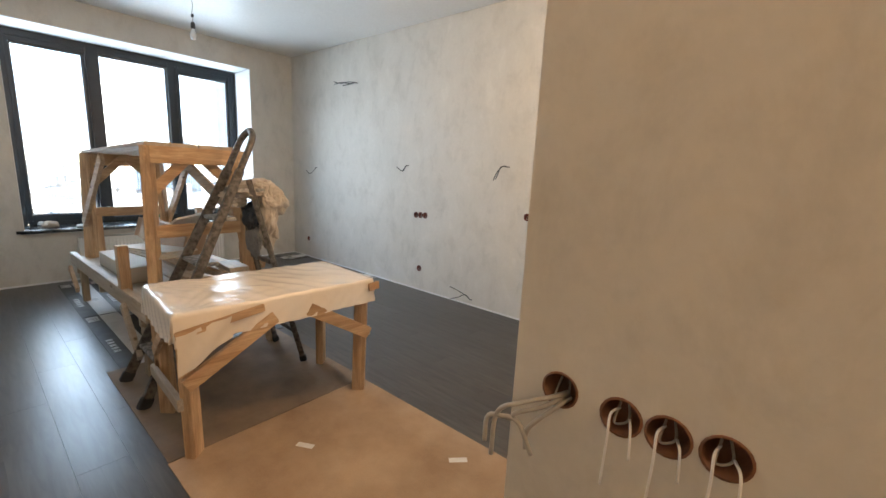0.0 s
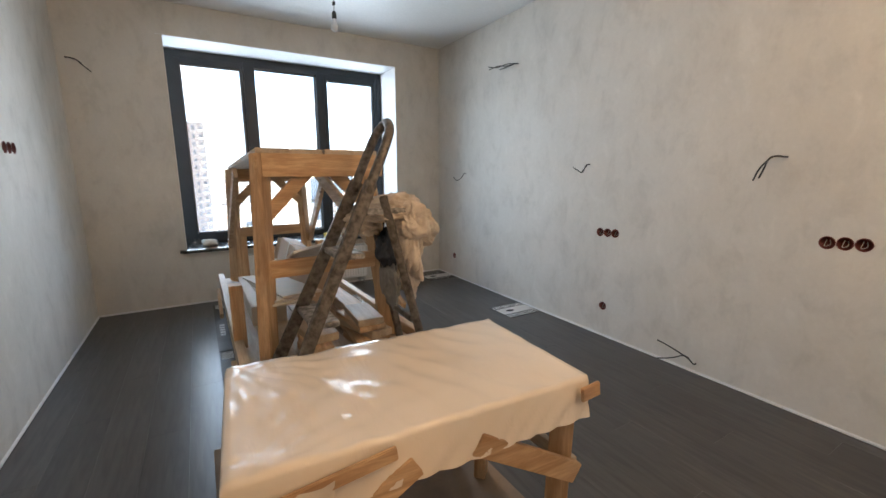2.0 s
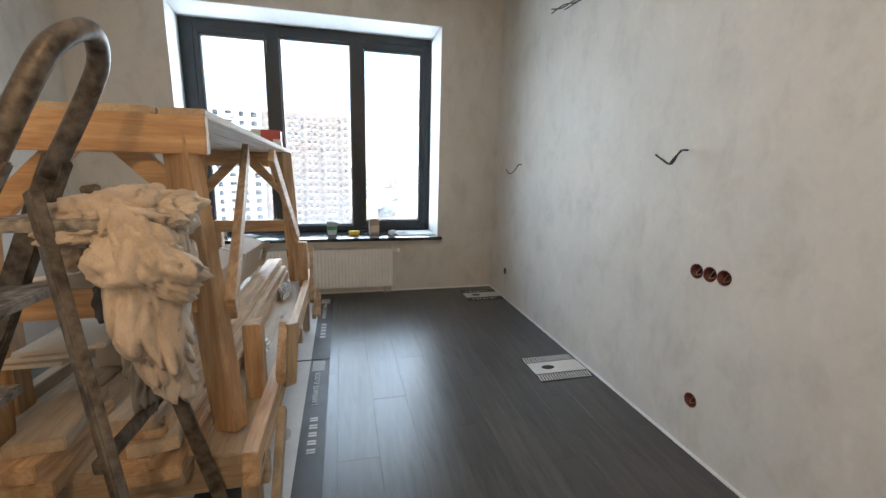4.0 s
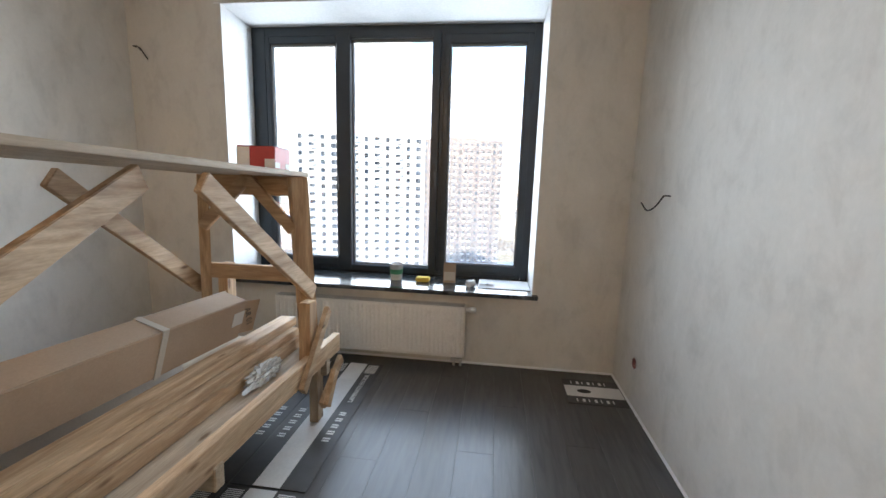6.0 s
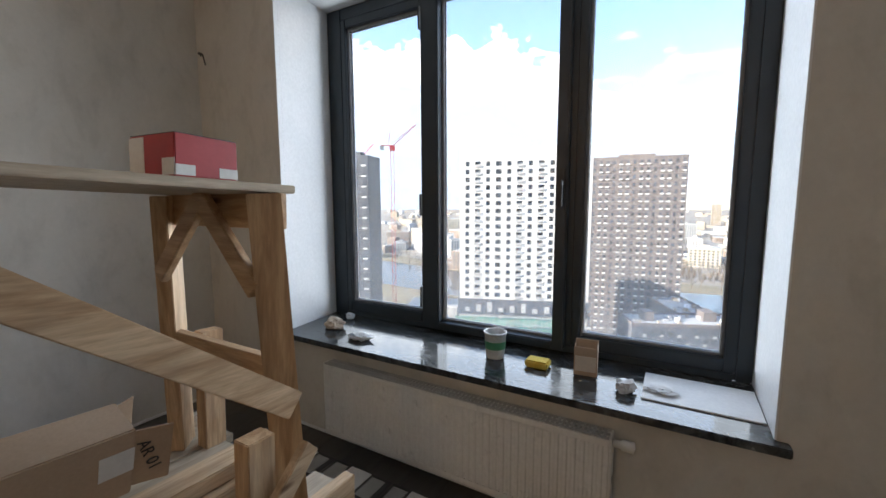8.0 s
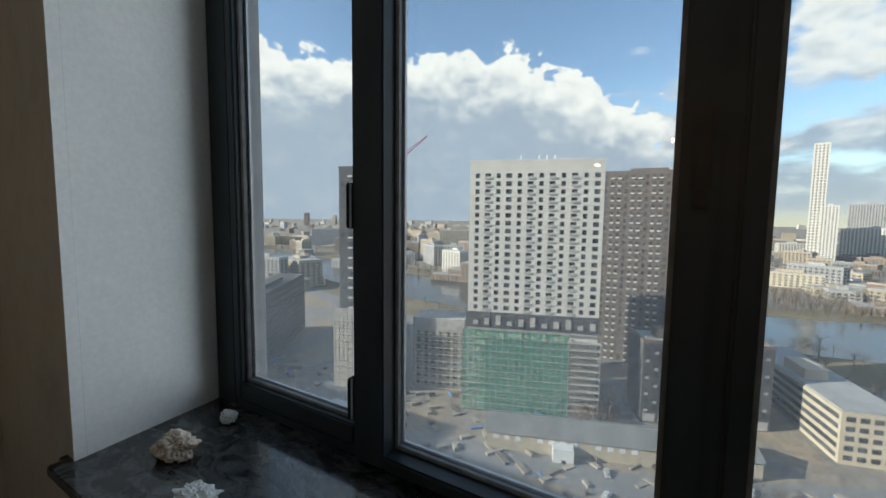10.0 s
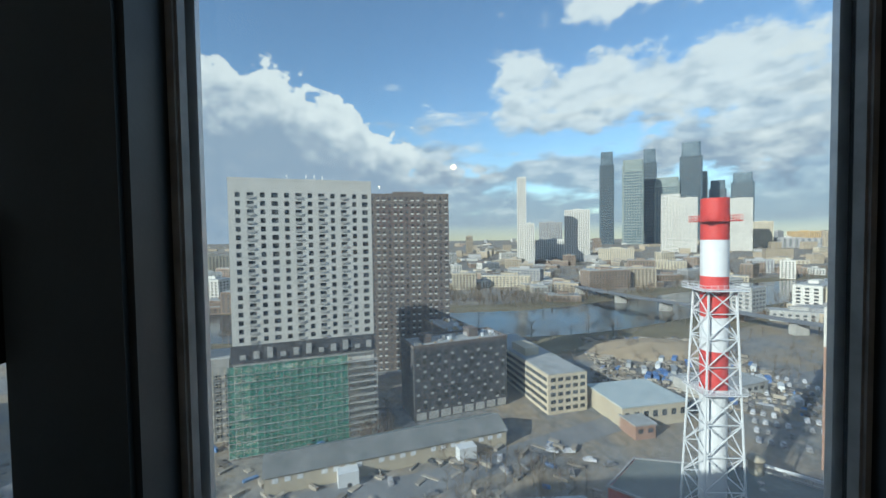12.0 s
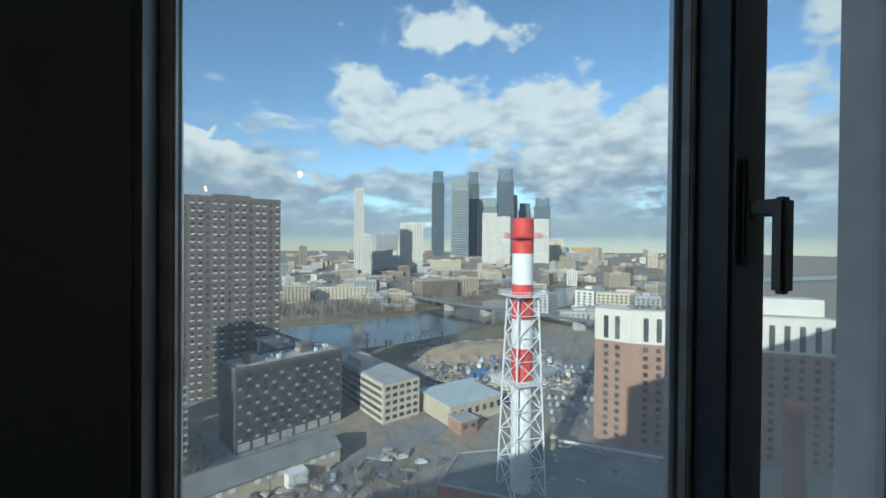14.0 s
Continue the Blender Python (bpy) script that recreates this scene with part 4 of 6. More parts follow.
pk = tagged(box("paper_sheet", (-0.20, -0.14, 0), (0.20, 0.14, 0.012), M["paper"], bevel=0.002), "pale blue-white panel leaning on the bench", "panel")
pk.matrix_world = pose(-3.36, 1.06, 0.86, 10, -24, 10)
for i in range(3):
    o = tagged(box("laminate_sample", (-0.42, -0.10, 0.0005), (0.42, 0.10, 0.012), M["card_pale"], bevel=0.001), "pale laminate board laid on the cross rail", "board", "laminate boards")
    o.matrix_world = pose(-3.6 - 0.02 * i, 0.92 + 0.012 * i, 0.64 + 0.013 * i, 0, -3, 4 * i)
rb = thing("red_box", (-4.955, 1.335, UZ), "red and white printed box on the high trestle", "box", rz=4)
box("body", (-0.085, -0.095, 0.0005), (0.085, 0.095, 0.105), M["red_card"], rb, 0.003)
bm = bmesh.new()
for y in (0.0955,):
    for s, x0, x1 in ((1, -0.084, -0.03), (1, 0.035, 0.084)):
        add_box(bm, (x0, y - 0.0006, 0.004), (x1, y + 0.0006, 0.03))
add_box(bm, (0.0845, -0.094, 0.004), (0.0862, -0.03, 0.10))
add_box(bm, (0.0845, 0.045, 0.004), (0.0862, 0.094, 0.045))
tagged(part("white_print", bm, M["print_white"], rb), kind="stuff")
box("dark_top", (-0.083, -0.093, 0.1045), (0.083, 0.093, 0.1065), M["print_dark"], rb, 0)

# bench, trestle and load slope down a little towards the window
SLOPE = Matrix.Translation((-5.1, 0, 0)) @ Matrix.Rotation(radians(-1.9), 4, "Y") @ Matrix.Translation((5.1, 0, 0))
bpy.context.view_layer.update()
for o in [q for q in scene.objects if q not in before and q.parent is None]:
    o.matrix_world = SLOPE @ o.matrix_world

# ---- step ladder ----
ld = thing("step_ladder", (0, 0, 0), "paint-spattered aluminium step ladder with a hoop handle", "step ladder")
FA, FB = Vector((-2.67, 0.575, 0.0)), Vector((-3.085, 0.585, 0.0))
TA, TB = Vector((-2.80, 1.22, 1.33)), Vector((-2.98, 1.22, 1.33))
RA, RB = Vector((-2.585, 1.515, 0.0)), Vector((-3.03, 1.54, 0.0))
for f, t in ((FA, TA), (FB, TB)):
    d = (t - f).normalized()
    stile = beam("stile", f + d * 0.02, t, 0.026, 0.055, M["alu"], ld, 0.004)
    beam("foot", f + Vector((0, 0, 0.006)), f + d * 0.07, 0.036, 0.065, M["rubber"], stile, 0.005, "black rubber foot")
dA = (TA - FA).normalized()
hoop = [TA - dA * 0.05, TA + dA * 0.16, TA + dA * 0.24 + Vector((-0.02, 0, 0)), TA.lerp(TB, 0.5) + dA * 0.285, TB + dA * 0.24 + Vector((0.02, 0, 0)), TB + dA * 0.16, TB - dA * 0.05]
tube("hoop_handle", smooth_path(hoop, 8), 0.021, M["alu"], ld, 10)
for i in range(4):
    k = 0.17 + 0.20 * i
    a, b = FA.lerp(TA, k), FB.lerp(TB, k)
    lo = min(a.x, b.x)
    hi = max(a.x, b.x)
    box("tread", (lo, a.y - 0.015, a.z - 0.012), (hi, a.y + 0.10, a.z + 0.012), M["step"], ld, 0.004)
box("platform", (TB.x - 0.01, 1.19, 1.19), (TA.x + 0.01, 1.42, 1.215), M["step"], ld, 0.005)
for f, t in ((RA, TA), (RB, TB)):
    top = t + Vector((0, 0.05, -0.06))
    rear = beam("rear_leg", f + (top - f) * 0.015, top, 0.022, 0.035, M["alu"], ld, 0.004)
    beam("foot", f + Vector((0, 0, 0.004)), f + (top - f).normalized() * 0.05, 0.03, 0.045, M["rubber"], rear, 0.005, "black rubber foot")
for k in (0.18, 0.55):
    beam("rear_rung", RA.lerp(TA, k), RB.lerp(TB, k), 0.02, 0.03, M["alu"], ld, 0.003)

# ---- rags over the ladder ----


def rag(name, at, size, material, seed, label, tilt=(0, 0, 0), sag=0.0):
    """A heap of cloth: rolling ridged folds that run with the hang."""
    bm = bmesh.new()
    bmesh.ops.create_icosphere(bm, subdivisions=5, radius=1.0)
    for v in bm.verts:
        p = v.co.normalized()
        q = Vector((p.x * 2.6, p.y * 2.6, p.z * 1.15)) + Vector((seed, seed * 0.3, 0))
        warp = noise.noise(q * 0.8 + Vector((9, 0, 0))) * 1.4
        fold = min(1, abs(noise.noise(q * 1.5 + Vector((warp, warp * 0.6, 0)))) * 3) ** 0.6
        fine = min(1, abs(noise.noise(q * 3.4 + Vector((0, warp, warp)))) * 3) ** 0.6
        k = 0.66 + 0.30 * noise.noise(p * 1.6 + Vector((0, 0, seed))) + 0.22 * fold + 0.09 * fine
        z = p.z * k
        v.co = Vector((p.x * k * size[0], p.y * k * size[1] + sag * max(0, -z) ** 1.5, z * size[2]))
    bmesh.ops.transform(bm, matrix=pose(*at, *tilt), verts=bm.verts)
    return tagged(link(name, bm, material, smooth=True), label, "cloth")


rag("rag", (-2.93, 1.36, 1.20), (0.17, 0.16, 0.075), M["rag"], 1.7, "bunched cream rag heaped on the ladder platform", (8, 0, 10))
rag("rag", (-2.89, 1.41, 1.02), (0.13, 0.08, 0.25), M["rag"], 4.2, "long cream rag hanging down behind the step ladder", (-6, 4, 0), 0.06)
rag("rag", (-2.82, 1.43, 1.12), (0.10, 0.09, 0.12), M["rag"], 11.4, "cream rag bulging out beside the rear leg", (20, -12, 40), 0.05)
rag("rag", (-3.0, 1.24, 1.14), (0.11, 0.09, 0.06), M["rag"], 7.9, "cream rag corner drooping over the ladder front", (0, 22, 30))
rag("work_trousers", (-2.93, 1.34, 1.02), (0.10, 0.05, 0.10), M["denim"], 3.3, "dark blue cloth hanging under the rags")
rag("grey_cloth", (-2.95, 1.36, 0.86), (0.12, 0.035, 0.15), M["grey_cloth"], 6.1, "limp grey cloth hanging from the ladder")

# ---- on the sill ----
SZ = WZ0 + 0.0005
cup = thing("plastic_tub", (-6.25, 1.72, SZ), "clear plastic tub with a green print on the sill", "tub")
tubw = lathe("wall", [(0.0, 0.001), (0.045, 0.001), (0.047, 0.01), (0.055, 0.125), (0.059, 0.127), (0.059, 0.135), (0.053, 0.135), (0.044, 0.012), (0.0, 0.008)], (0, 0, 0), M["film_clear"], cup, 28)
lathe("printed_label", [(0.0505, 0.05), (0.0535, 0.09)], (0, 0, 0), M["green_print"], tubw, 28, "green printed label")
tagged(box("sponge", (-6.28, 1.89, SZ), (-6.20, 2.0, SZ + 0.035), M["yellow"], bevel=0.008), "yellow washing-up sponge on the sill", "sponge")
pb = thing("paper_box", (-6.27, 2.16, SZ), "small open brown paper box on the sill", "box", rz=6)
bm = bmesh.new()
for lo, hi in (((-0.035, -0.05, 0), (-0.032, 0.05, 0.15)), ((0.032, -0.05, 0), (0.035, 0.05, 0.13)), ((-0.032, -0.05, 0), (0.032, -0.047, 0.135)), ((-0.032, 0.047, 0), (0.032, 0.05, 0.135)), ((-0.032, -0.047, 0), (0.032, 0.047, 0.003))):
    add_box(bm, lo, hi)
part("body", bm, M["card"], pb)
box("printed_label", (0.0345, -0.045, 0.02), (0.0362, 0.045, 0.09), M["card_pale"], pb, 0)
tagged(box("paper_sheet", (-6.40, 2.40, SZ), (-6.12, 2.80, SZ + 0.006), M["paper"], bevel=0.001), "white sheets of paper lying on the sill", "paper")
crumple("crumpled_paper", (-6.16, 2.34, SZ), (0.05, 0.045, 0.035), M["paper"], 3.0, "crumpled white paper on the sill", "paper")
crumple("crumpled_paper", (-6.22, 2.47, SZ + 0.0065), (0.05, 0.07, 0.014), M["paper"], 4.4, "torn paper scraps on the sheets", "paper")
rag("crumpled_rag", (-6.20, 0.66, SZ + 0.028), (0.06, 0.075, 0.04), M["rag"], 7.0, "crumpled pale rag on the stone sill")
crumple("plastic_bag", (-6.12, 0.93, SZ), (0.05, 0.085, 0.022), M["film_clear"], 8.0, "crumpled clear plastic bag on the sill", "plastic bag", 4)
crumple("glass_ball", (-6.40, 0.60, SZ), (0.03, 0.035, 0.03), M["film_clear"], 9.0, "small crumpled film ball on the sill", "plastic bag")

# ---- the town below ----
indoors = set(scene.objects)
G = -72.0
M["ground"] = (lambda k: k.done(k.value(k.mix(k.range(k.noise(k.coords(), 0.028, 8, 0.62, 0.6), 0.42, 0.6), k.mix(k.range(k.noise(k.coords(), 0.2, 6), 0.4, 0.6), (0.20, 0.20, 0.197), (0.30, 0.29, 0.27)), (0.36, 0.29, 0.20)), k.range(k.noise(k.coords(), 0.35, 9, 0.75, 0.8), 0.3, 0.7, 0.42, 1.15)), 0.9))(Nodes("yards_and_soil"))
M["water"] = plain("river_water", (0.03, 0.036, 0.04), (0.045, 0.05, 0.055), 0.02, 0.12, bump=0.2, dist=0.4, fine=0.3)
M["bank"] = plain("dry_grass_bank", (0.14, 0.115, 0.062), (0.20, 0.165, 0.10), 0.05, 0.95, fine=0.8)
M["asphalt"] = plain("asphalt", (0.17, 0.172, 0.175), (0.22, 0.22, 0.22), 0.1, 0.85, fine=2.0)
M["facade_white"] = plain("white_cladding", (0.56, 0.535, 0.48), (0.62, 0.595, 0.54), 0.2, 0.7, fine=1.5)
M["facade_brown"] = plain("brown_brick_cladding", (0.125, 0.102, 0.092), (0.165, 0.135, 0.12), 0.3, 0.8, fine=2.0)
M["facade_dark"] = plain("dark_grey_cladding", (0.055, 0.055, 0.06), (0.085, 0.085, 0.09), 0.3, 0.8, fine=2.0)
M["facade_cream"] = plain("cream_block", (0.44, 0.38, 0.28), (0.52, 0.46, 0.35), 0.08, 0.85, fine=0.5, vary=0.15)
M["facade_grey"] = plain("grey_block", (0.30, 0.30, 0.30), (0.38, 0.37, 0.36), 0.08, 0.85, fine=0.5, vary=0.2)
M["facade_ochre"] = plain("ochre_block", (0.46, 0.31, 0.14), (0.54, 0.38, 0.19), 0.08, 0.85, fine=0.5, vary=0.15)
M["facade_brick"] = plain("orange_brick", (0.27, 0.165, 0.12), (0.33, 0.205, 0.15), 0.3, 0.85, fine=2.5)
M["tower_glass"] = plain("blue_grey_curtain_wall", (0.10, 0.135, 0.165), (0.15, 0.19, 0.22), 0.03, 0.25, 0.3, fine=0.1)
M["tower_glass_pale"] = plain("pale_green_curtain_wall", (0.20, 0.24, 0.23), (0.28, 0.31, 0.29), 0.03, 0.3, 0.2, fine=0.1)
M["pane_dark"] = plain("dark_window_pane", (0.035, 0.04, 0.045), (0.10, 0.105, 0.11), 0.4, 0.18, vary=0.5)
M["concrete"] = plain("raw_concrete", (0.34, 0.33, 0.31), (0.44, 0.43, 0.40), 0.4, 0.9, fine=2.0)


def netting():
    """Green debris netting, thin enough to show the slabs behind it."""
    k = Nodes("green_netting")
    folds = k.noise(k.coords((1, 1, 0.25)), 0.5, 7, 0.65)
    weave = k.noise(k.coords((1, 1, 3)), 0.9, 8, 0.7)
    col = k.mix(k.range(folds, 0.35, 0.65), (0.03, 0.19, 0.13), (0.09, 0.36, 0.25))
    k.done(k.value(col, k.range(weave, 0.3, 0.7, 0.7, 1.3)), 0.85)
    tr = k.nt.nodes.new("ShaderNodeBsdfTransparent")
    mx = k.nt.nodes.new("ShaderNodeMixShader")
    k.l(k.range(weave, 0.45, 0.62, 0.12, 0.75), mx.inputs[0])
    k.l(k.b.outputs[0], mx.inputs[1])
    k.l(tr.outputs[0], mx.inputs[2])
    k.l(mx.outputs[0], k.nt.nodes["Material Output"].inputs[0])
    return k.mat


M["netting"] = netting()
M["roof_grey"] = plain("felt_roof", (0.28, 0.29, 0.29), (0.38, 0.385, 0.38), 0.15, 0.85, fine=1.0)
M["roof_blue"] = plain("sheet_metal_roof", (0.38, 0.44, 0.44), (0.48, 0.52, 0.52), 0.2, 0.55, fine=1.0)
M["paint_red"] = plain("red_stack_paint", (0.50, 0.035, 0.03), (0.60, 0.06, 0.05), 0.5, 0.6, fine=2.0)
M["paint_white"] = plain("white_stack_paint", (0.66, 0.67, 0.68), (0.74, 0.75, 0.76), 0.5, 0.6, fine=2.0)
M["steel_white"] = plain("white_painted_steel", (0.62, 0.64, 0.66), (0.70, 0.71, 0.72), 0.8, 0.5)
M["brick_red"] = plain("red_brick_stack", (0.34, 0.13, 0.08), (0.44, 0.19, 0.12), 0.9, 0.85, fine=3.0)
M["sand"] = plain("bare_sand", (0.30, 0.23, 0.15), (0.38, 0.30, 0.20), 0.15, 0.95, fine=1.0)
M["branch"] = plain("bare_branches", (0.10, 0.075, 0.05), (0.16, 0.12, 0.08), 0.3, 0.95)
M["blue_tarp"] = plain("blue_tarpaulin", (0.06, 0.13, 0.32), (0.12, 0.22, 0.45), 0.5, 0.5, vary=0.4)
M["cabin"] = plain("site_cabin_paint", (0.42, 0.43, 0.43), (0.55, 0.56, 0.56), 0.5, 0.6, vary=0.35)
M["car"] = plain("car_paint", (0.20, 0.20, 0.21), (0.50, 0.50, 0.51), 0.3, 0.3, vary=0.8)
WALLS = [M["facade_white"], M["facade_white"], M["facade_dark"], M["facade_grey"], M["facade_cream"], M["tower_glass"], M["tower_glass_pale"], M["facade_ochre"]]

bm = bmesh.new()
bmesh.ops.create_grid(bm, x_segments=2, y_segments=2, size=4900, matrix=Matrix.Translation((0, 0, G)))
tagged(link("ground", bm, M["ground"]), "open ground of yards, soil and streets far below", "ground", kind="structure")


def ribbon(name, pts, widths, z, material, label, category):
    bm = bmesh.new()
    P = smooth_path([(*p, z) for p in pts], 8)
    rows_ = []
    for i, p in enumerate(P):
        d = (P[min(i + 1, len(P) - 1)] - P[max(i - 1, 0)]).normalized()
        s = Vector((-d.y, d.x, 0))
        w = widths[0] + (widths[1] - widths[0]) * i / (len(P) - 1)
        rows_.append((bm.verts.new(p + s * w / 2), bm.verts.new(p - s * w / 2)))
    for a, b in zip(rows_, rows_[1:]):
        bm.faces.new((a[0], a[1], b[1], b[0]))
    return tagged(link(name, bm, material), label, category, kind="structure")


RIVER = [(-560, -1500), (-430, -700), (-345, -320), (-325, -120), (-338, 10), (-355, 90), (-410, 190), (-480, 320), (-560, 460), (-640, 800), (-640, 1600)]
ribbon("bank", RIVER, (190, 170), G + 0.15, M["bank"], "dry grass river banks", "river bank")
ribbon("water", RIVER, (100, 92), G + 0.4, M["water"], "dark calm river between the banks", "river")
ribbon("road", [(-60, -230), (-90, -140), (-118, -128), (-170, -170), (-235, -260), (-270, -420)], (14, 14), G + 0.2, M["asphalt"], "curving asphalt access road", "road")
ribbon("road", [(-95, -120), (-120, -20), (-152, 40), (-190, 110), (-235, 230)], (11, 11), G + 0.24, M["asphalt"], "asphalt lane between the sheds", "road")
ribbon("road", [(-760, 78), (-582, 119), (-435, 166), (-346, 214), (-250, 262), (-150, 310)], (16, 16), G + 9.0, M["asphalt"], "bridge deck over the river", "bridge")
for i, (x, y) in enumerate(((-435, 166), (-390, 190), (-346, 214), (-500, 143), (-300, 237))):
    tagged(box("bridge_pier", (x - 3, y - 5, G), (x + 3, y + 5, G + 8.8), M["concrete"], bevel=0.3), "concrete pier under the river bridge", "bridge pier", "bridge piers")


def window_strip(bm, x, y0, y1, z0, z1, cols, rows_, fw=0.5, fh=0.55, t=0.12, axis="x", s=1):
    """A regular grid of panes on one face, each a thin slab of its own."""
    cw, rh = (y1 - y0) / cols, (z1 - z0) / rows_
    for i in range(cols):
        for j in range(rows_):
            a = y0 + cw * (i + 0.5 - fw / 2)
            b = a + cw * fw
            c = z0 + rh * (j + 0.5 - fh / 2)
            e = c + rh * fh
            q = [(x + s * t, a, c), (x + s * t, b, c), (x + s * t, b, e), (x + s * t, a, e)]
            if axis == "y":
                q = [(v, u, w) for u, v, w in q]
            bm.faces.new([bm.verts.new(v) for v in q])


def far_block(x, y, w, d, top, rot, wall, label, category="building", floor_h=3.2, group=""):
    e = thing("apartment_building", (x, y, G), label, category, group, rz=rot)
    h = top - G
    box("wall", (-d, -w / 2, 0), (0, w / 2, h), wall, e, 0)
    box("roof", (-d + 0.6, -w / 2 + 0.6, h), (-0.6, w / 2 - 0.6, h + 0.5), M["roof_grey"], e, 0)
    if w > 14 and h < 200:
        box("roof_cabin", (-d * 0.7, -w * 0.15, h + 0.5), (-d * 0.35, w * 0.15, h + 3.2), wall, e, 0)
    bm = bmesh.new()
    c, r = max(2, min(16, int(w / 4.5))), max(2, min(40, int(h / floor_h)))
    window_strip(bm, 0, -w / 2 + 0.8, w / 2 - 0.8, 1, h - 1.5, c, r)
    c2 = max(2, min(8, int(d / 5)))
    window_strip(bm, -w / 2, -d + 1, -1, 1, h - 1.5, c2, r, axis="y", s=-1)
    window_strip(bm, w / 2, -d + 1, -1, 1, h - 1.5, c2, r, axis="y", s=1)
    tagged(part("windows", bm, M["pane_dark"], e), kind="stuff")
    return e

CITY = [ (-935, 138, 20.5, 22, 129, -8, 0), (-919, 152, 22.6, 20, 24, -9, 0), (-996, 192, 24.5, 24, -15, -11, 1), (-1017, 230, 44.4, 30, -13, -13, 0), (-1270, 275, 69.4, 30, 36, -12, 3), (-1081, 302, 63.3, 34, 62, -16, 1), (-1543, 771, 62.5, 40, 139, -27, 0), (-1494, 809, 54.4, 40, 122, -28, 1), (-1554, 1028, 72.9, 50, 122, -33, 0), (-1765, 1258, 70.8, 40, 39, -35, 4) ]
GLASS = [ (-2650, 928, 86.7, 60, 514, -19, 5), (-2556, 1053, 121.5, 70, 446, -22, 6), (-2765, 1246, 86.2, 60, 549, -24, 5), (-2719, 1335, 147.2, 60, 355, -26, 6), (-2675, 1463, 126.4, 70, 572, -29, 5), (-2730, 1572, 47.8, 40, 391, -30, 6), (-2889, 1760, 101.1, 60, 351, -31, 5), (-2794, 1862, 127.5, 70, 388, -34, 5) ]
BLOCKS = [ (-547, 4, 31.5, 14, -50, 0, 4), (-569, 67, 79.3, 14, -56, -7, 4), (-1024, 381, 80.6, 20, -38, -20, 4), (-825, 393, 88.9, 16, -56, -25, 4), (-512, -317, 27.4, 16, -51, 32, 1), (-784, -481, 61.1, 16, -40, 31, 4), (-627, -735, 70.3, 16, -34, 50, 1), (-590, -841, 73.8, 16, -56, 55, 7), (-598, -375, 51.5, 18, -25, 32, 4), (-479, -301, 27.2, 16, -41, 32, 0), (-738, 254, 60.0, 14, -59, -19, 4), (-639, 491, 18.6, 14, -44, -38, 0), (-939, 698, 112.5, 16, -64, -37, 4), (-1981, 1597, 118.8, 60, -4, -39, 7), (-1770, 1364, 306.9, 60, -32, -38, 3) ]
NAMES_ = ["slim white high-rise block across the river", "white high-rise block with dark bands", "dark high-rise", "grey block of flats", "cream block of flats", "blue-grey glass skyscraper", "pale glass skyscraper", "ochre block of flats"]
for x, y, w, d, top, rot, k in CITY + BLOCKS:
    far_block(x, y, w, d, top, rot, WALLS[k], NAMES_[k] if k else "white block of flats across the river", group="blocks across the river")
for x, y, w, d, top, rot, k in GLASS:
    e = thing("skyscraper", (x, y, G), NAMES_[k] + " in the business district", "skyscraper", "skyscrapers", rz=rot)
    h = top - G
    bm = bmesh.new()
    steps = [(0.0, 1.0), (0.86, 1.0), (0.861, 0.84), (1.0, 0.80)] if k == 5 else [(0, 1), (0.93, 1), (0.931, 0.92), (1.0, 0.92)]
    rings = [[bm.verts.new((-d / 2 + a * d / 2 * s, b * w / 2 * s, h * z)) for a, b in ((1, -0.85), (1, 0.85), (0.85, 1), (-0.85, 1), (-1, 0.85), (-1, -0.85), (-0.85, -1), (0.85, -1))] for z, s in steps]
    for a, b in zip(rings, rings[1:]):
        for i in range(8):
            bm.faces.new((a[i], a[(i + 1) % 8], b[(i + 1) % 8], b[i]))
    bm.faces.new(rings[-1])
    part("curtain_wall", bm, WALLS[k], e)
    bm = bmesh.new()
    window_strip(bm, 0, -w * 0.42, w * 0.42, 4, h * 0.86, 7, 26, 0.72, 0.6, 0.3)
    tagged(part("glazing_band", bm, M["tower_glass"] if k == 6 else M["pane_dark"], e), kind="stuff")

M["town_tan"] = plain("tan_plaster_block", (0.33, 0.275, 0.20), (0.40, 0.335, 0.25), 0.08, 0.85, fine=0.5, vary=0.2)
M["town_brown"] = plain("brown_brick_block", (0.22, 0.165, 0.125), (0.29, 0.22, 0.165), 0.08, 0.9, fine=0.5, vary=0.2)
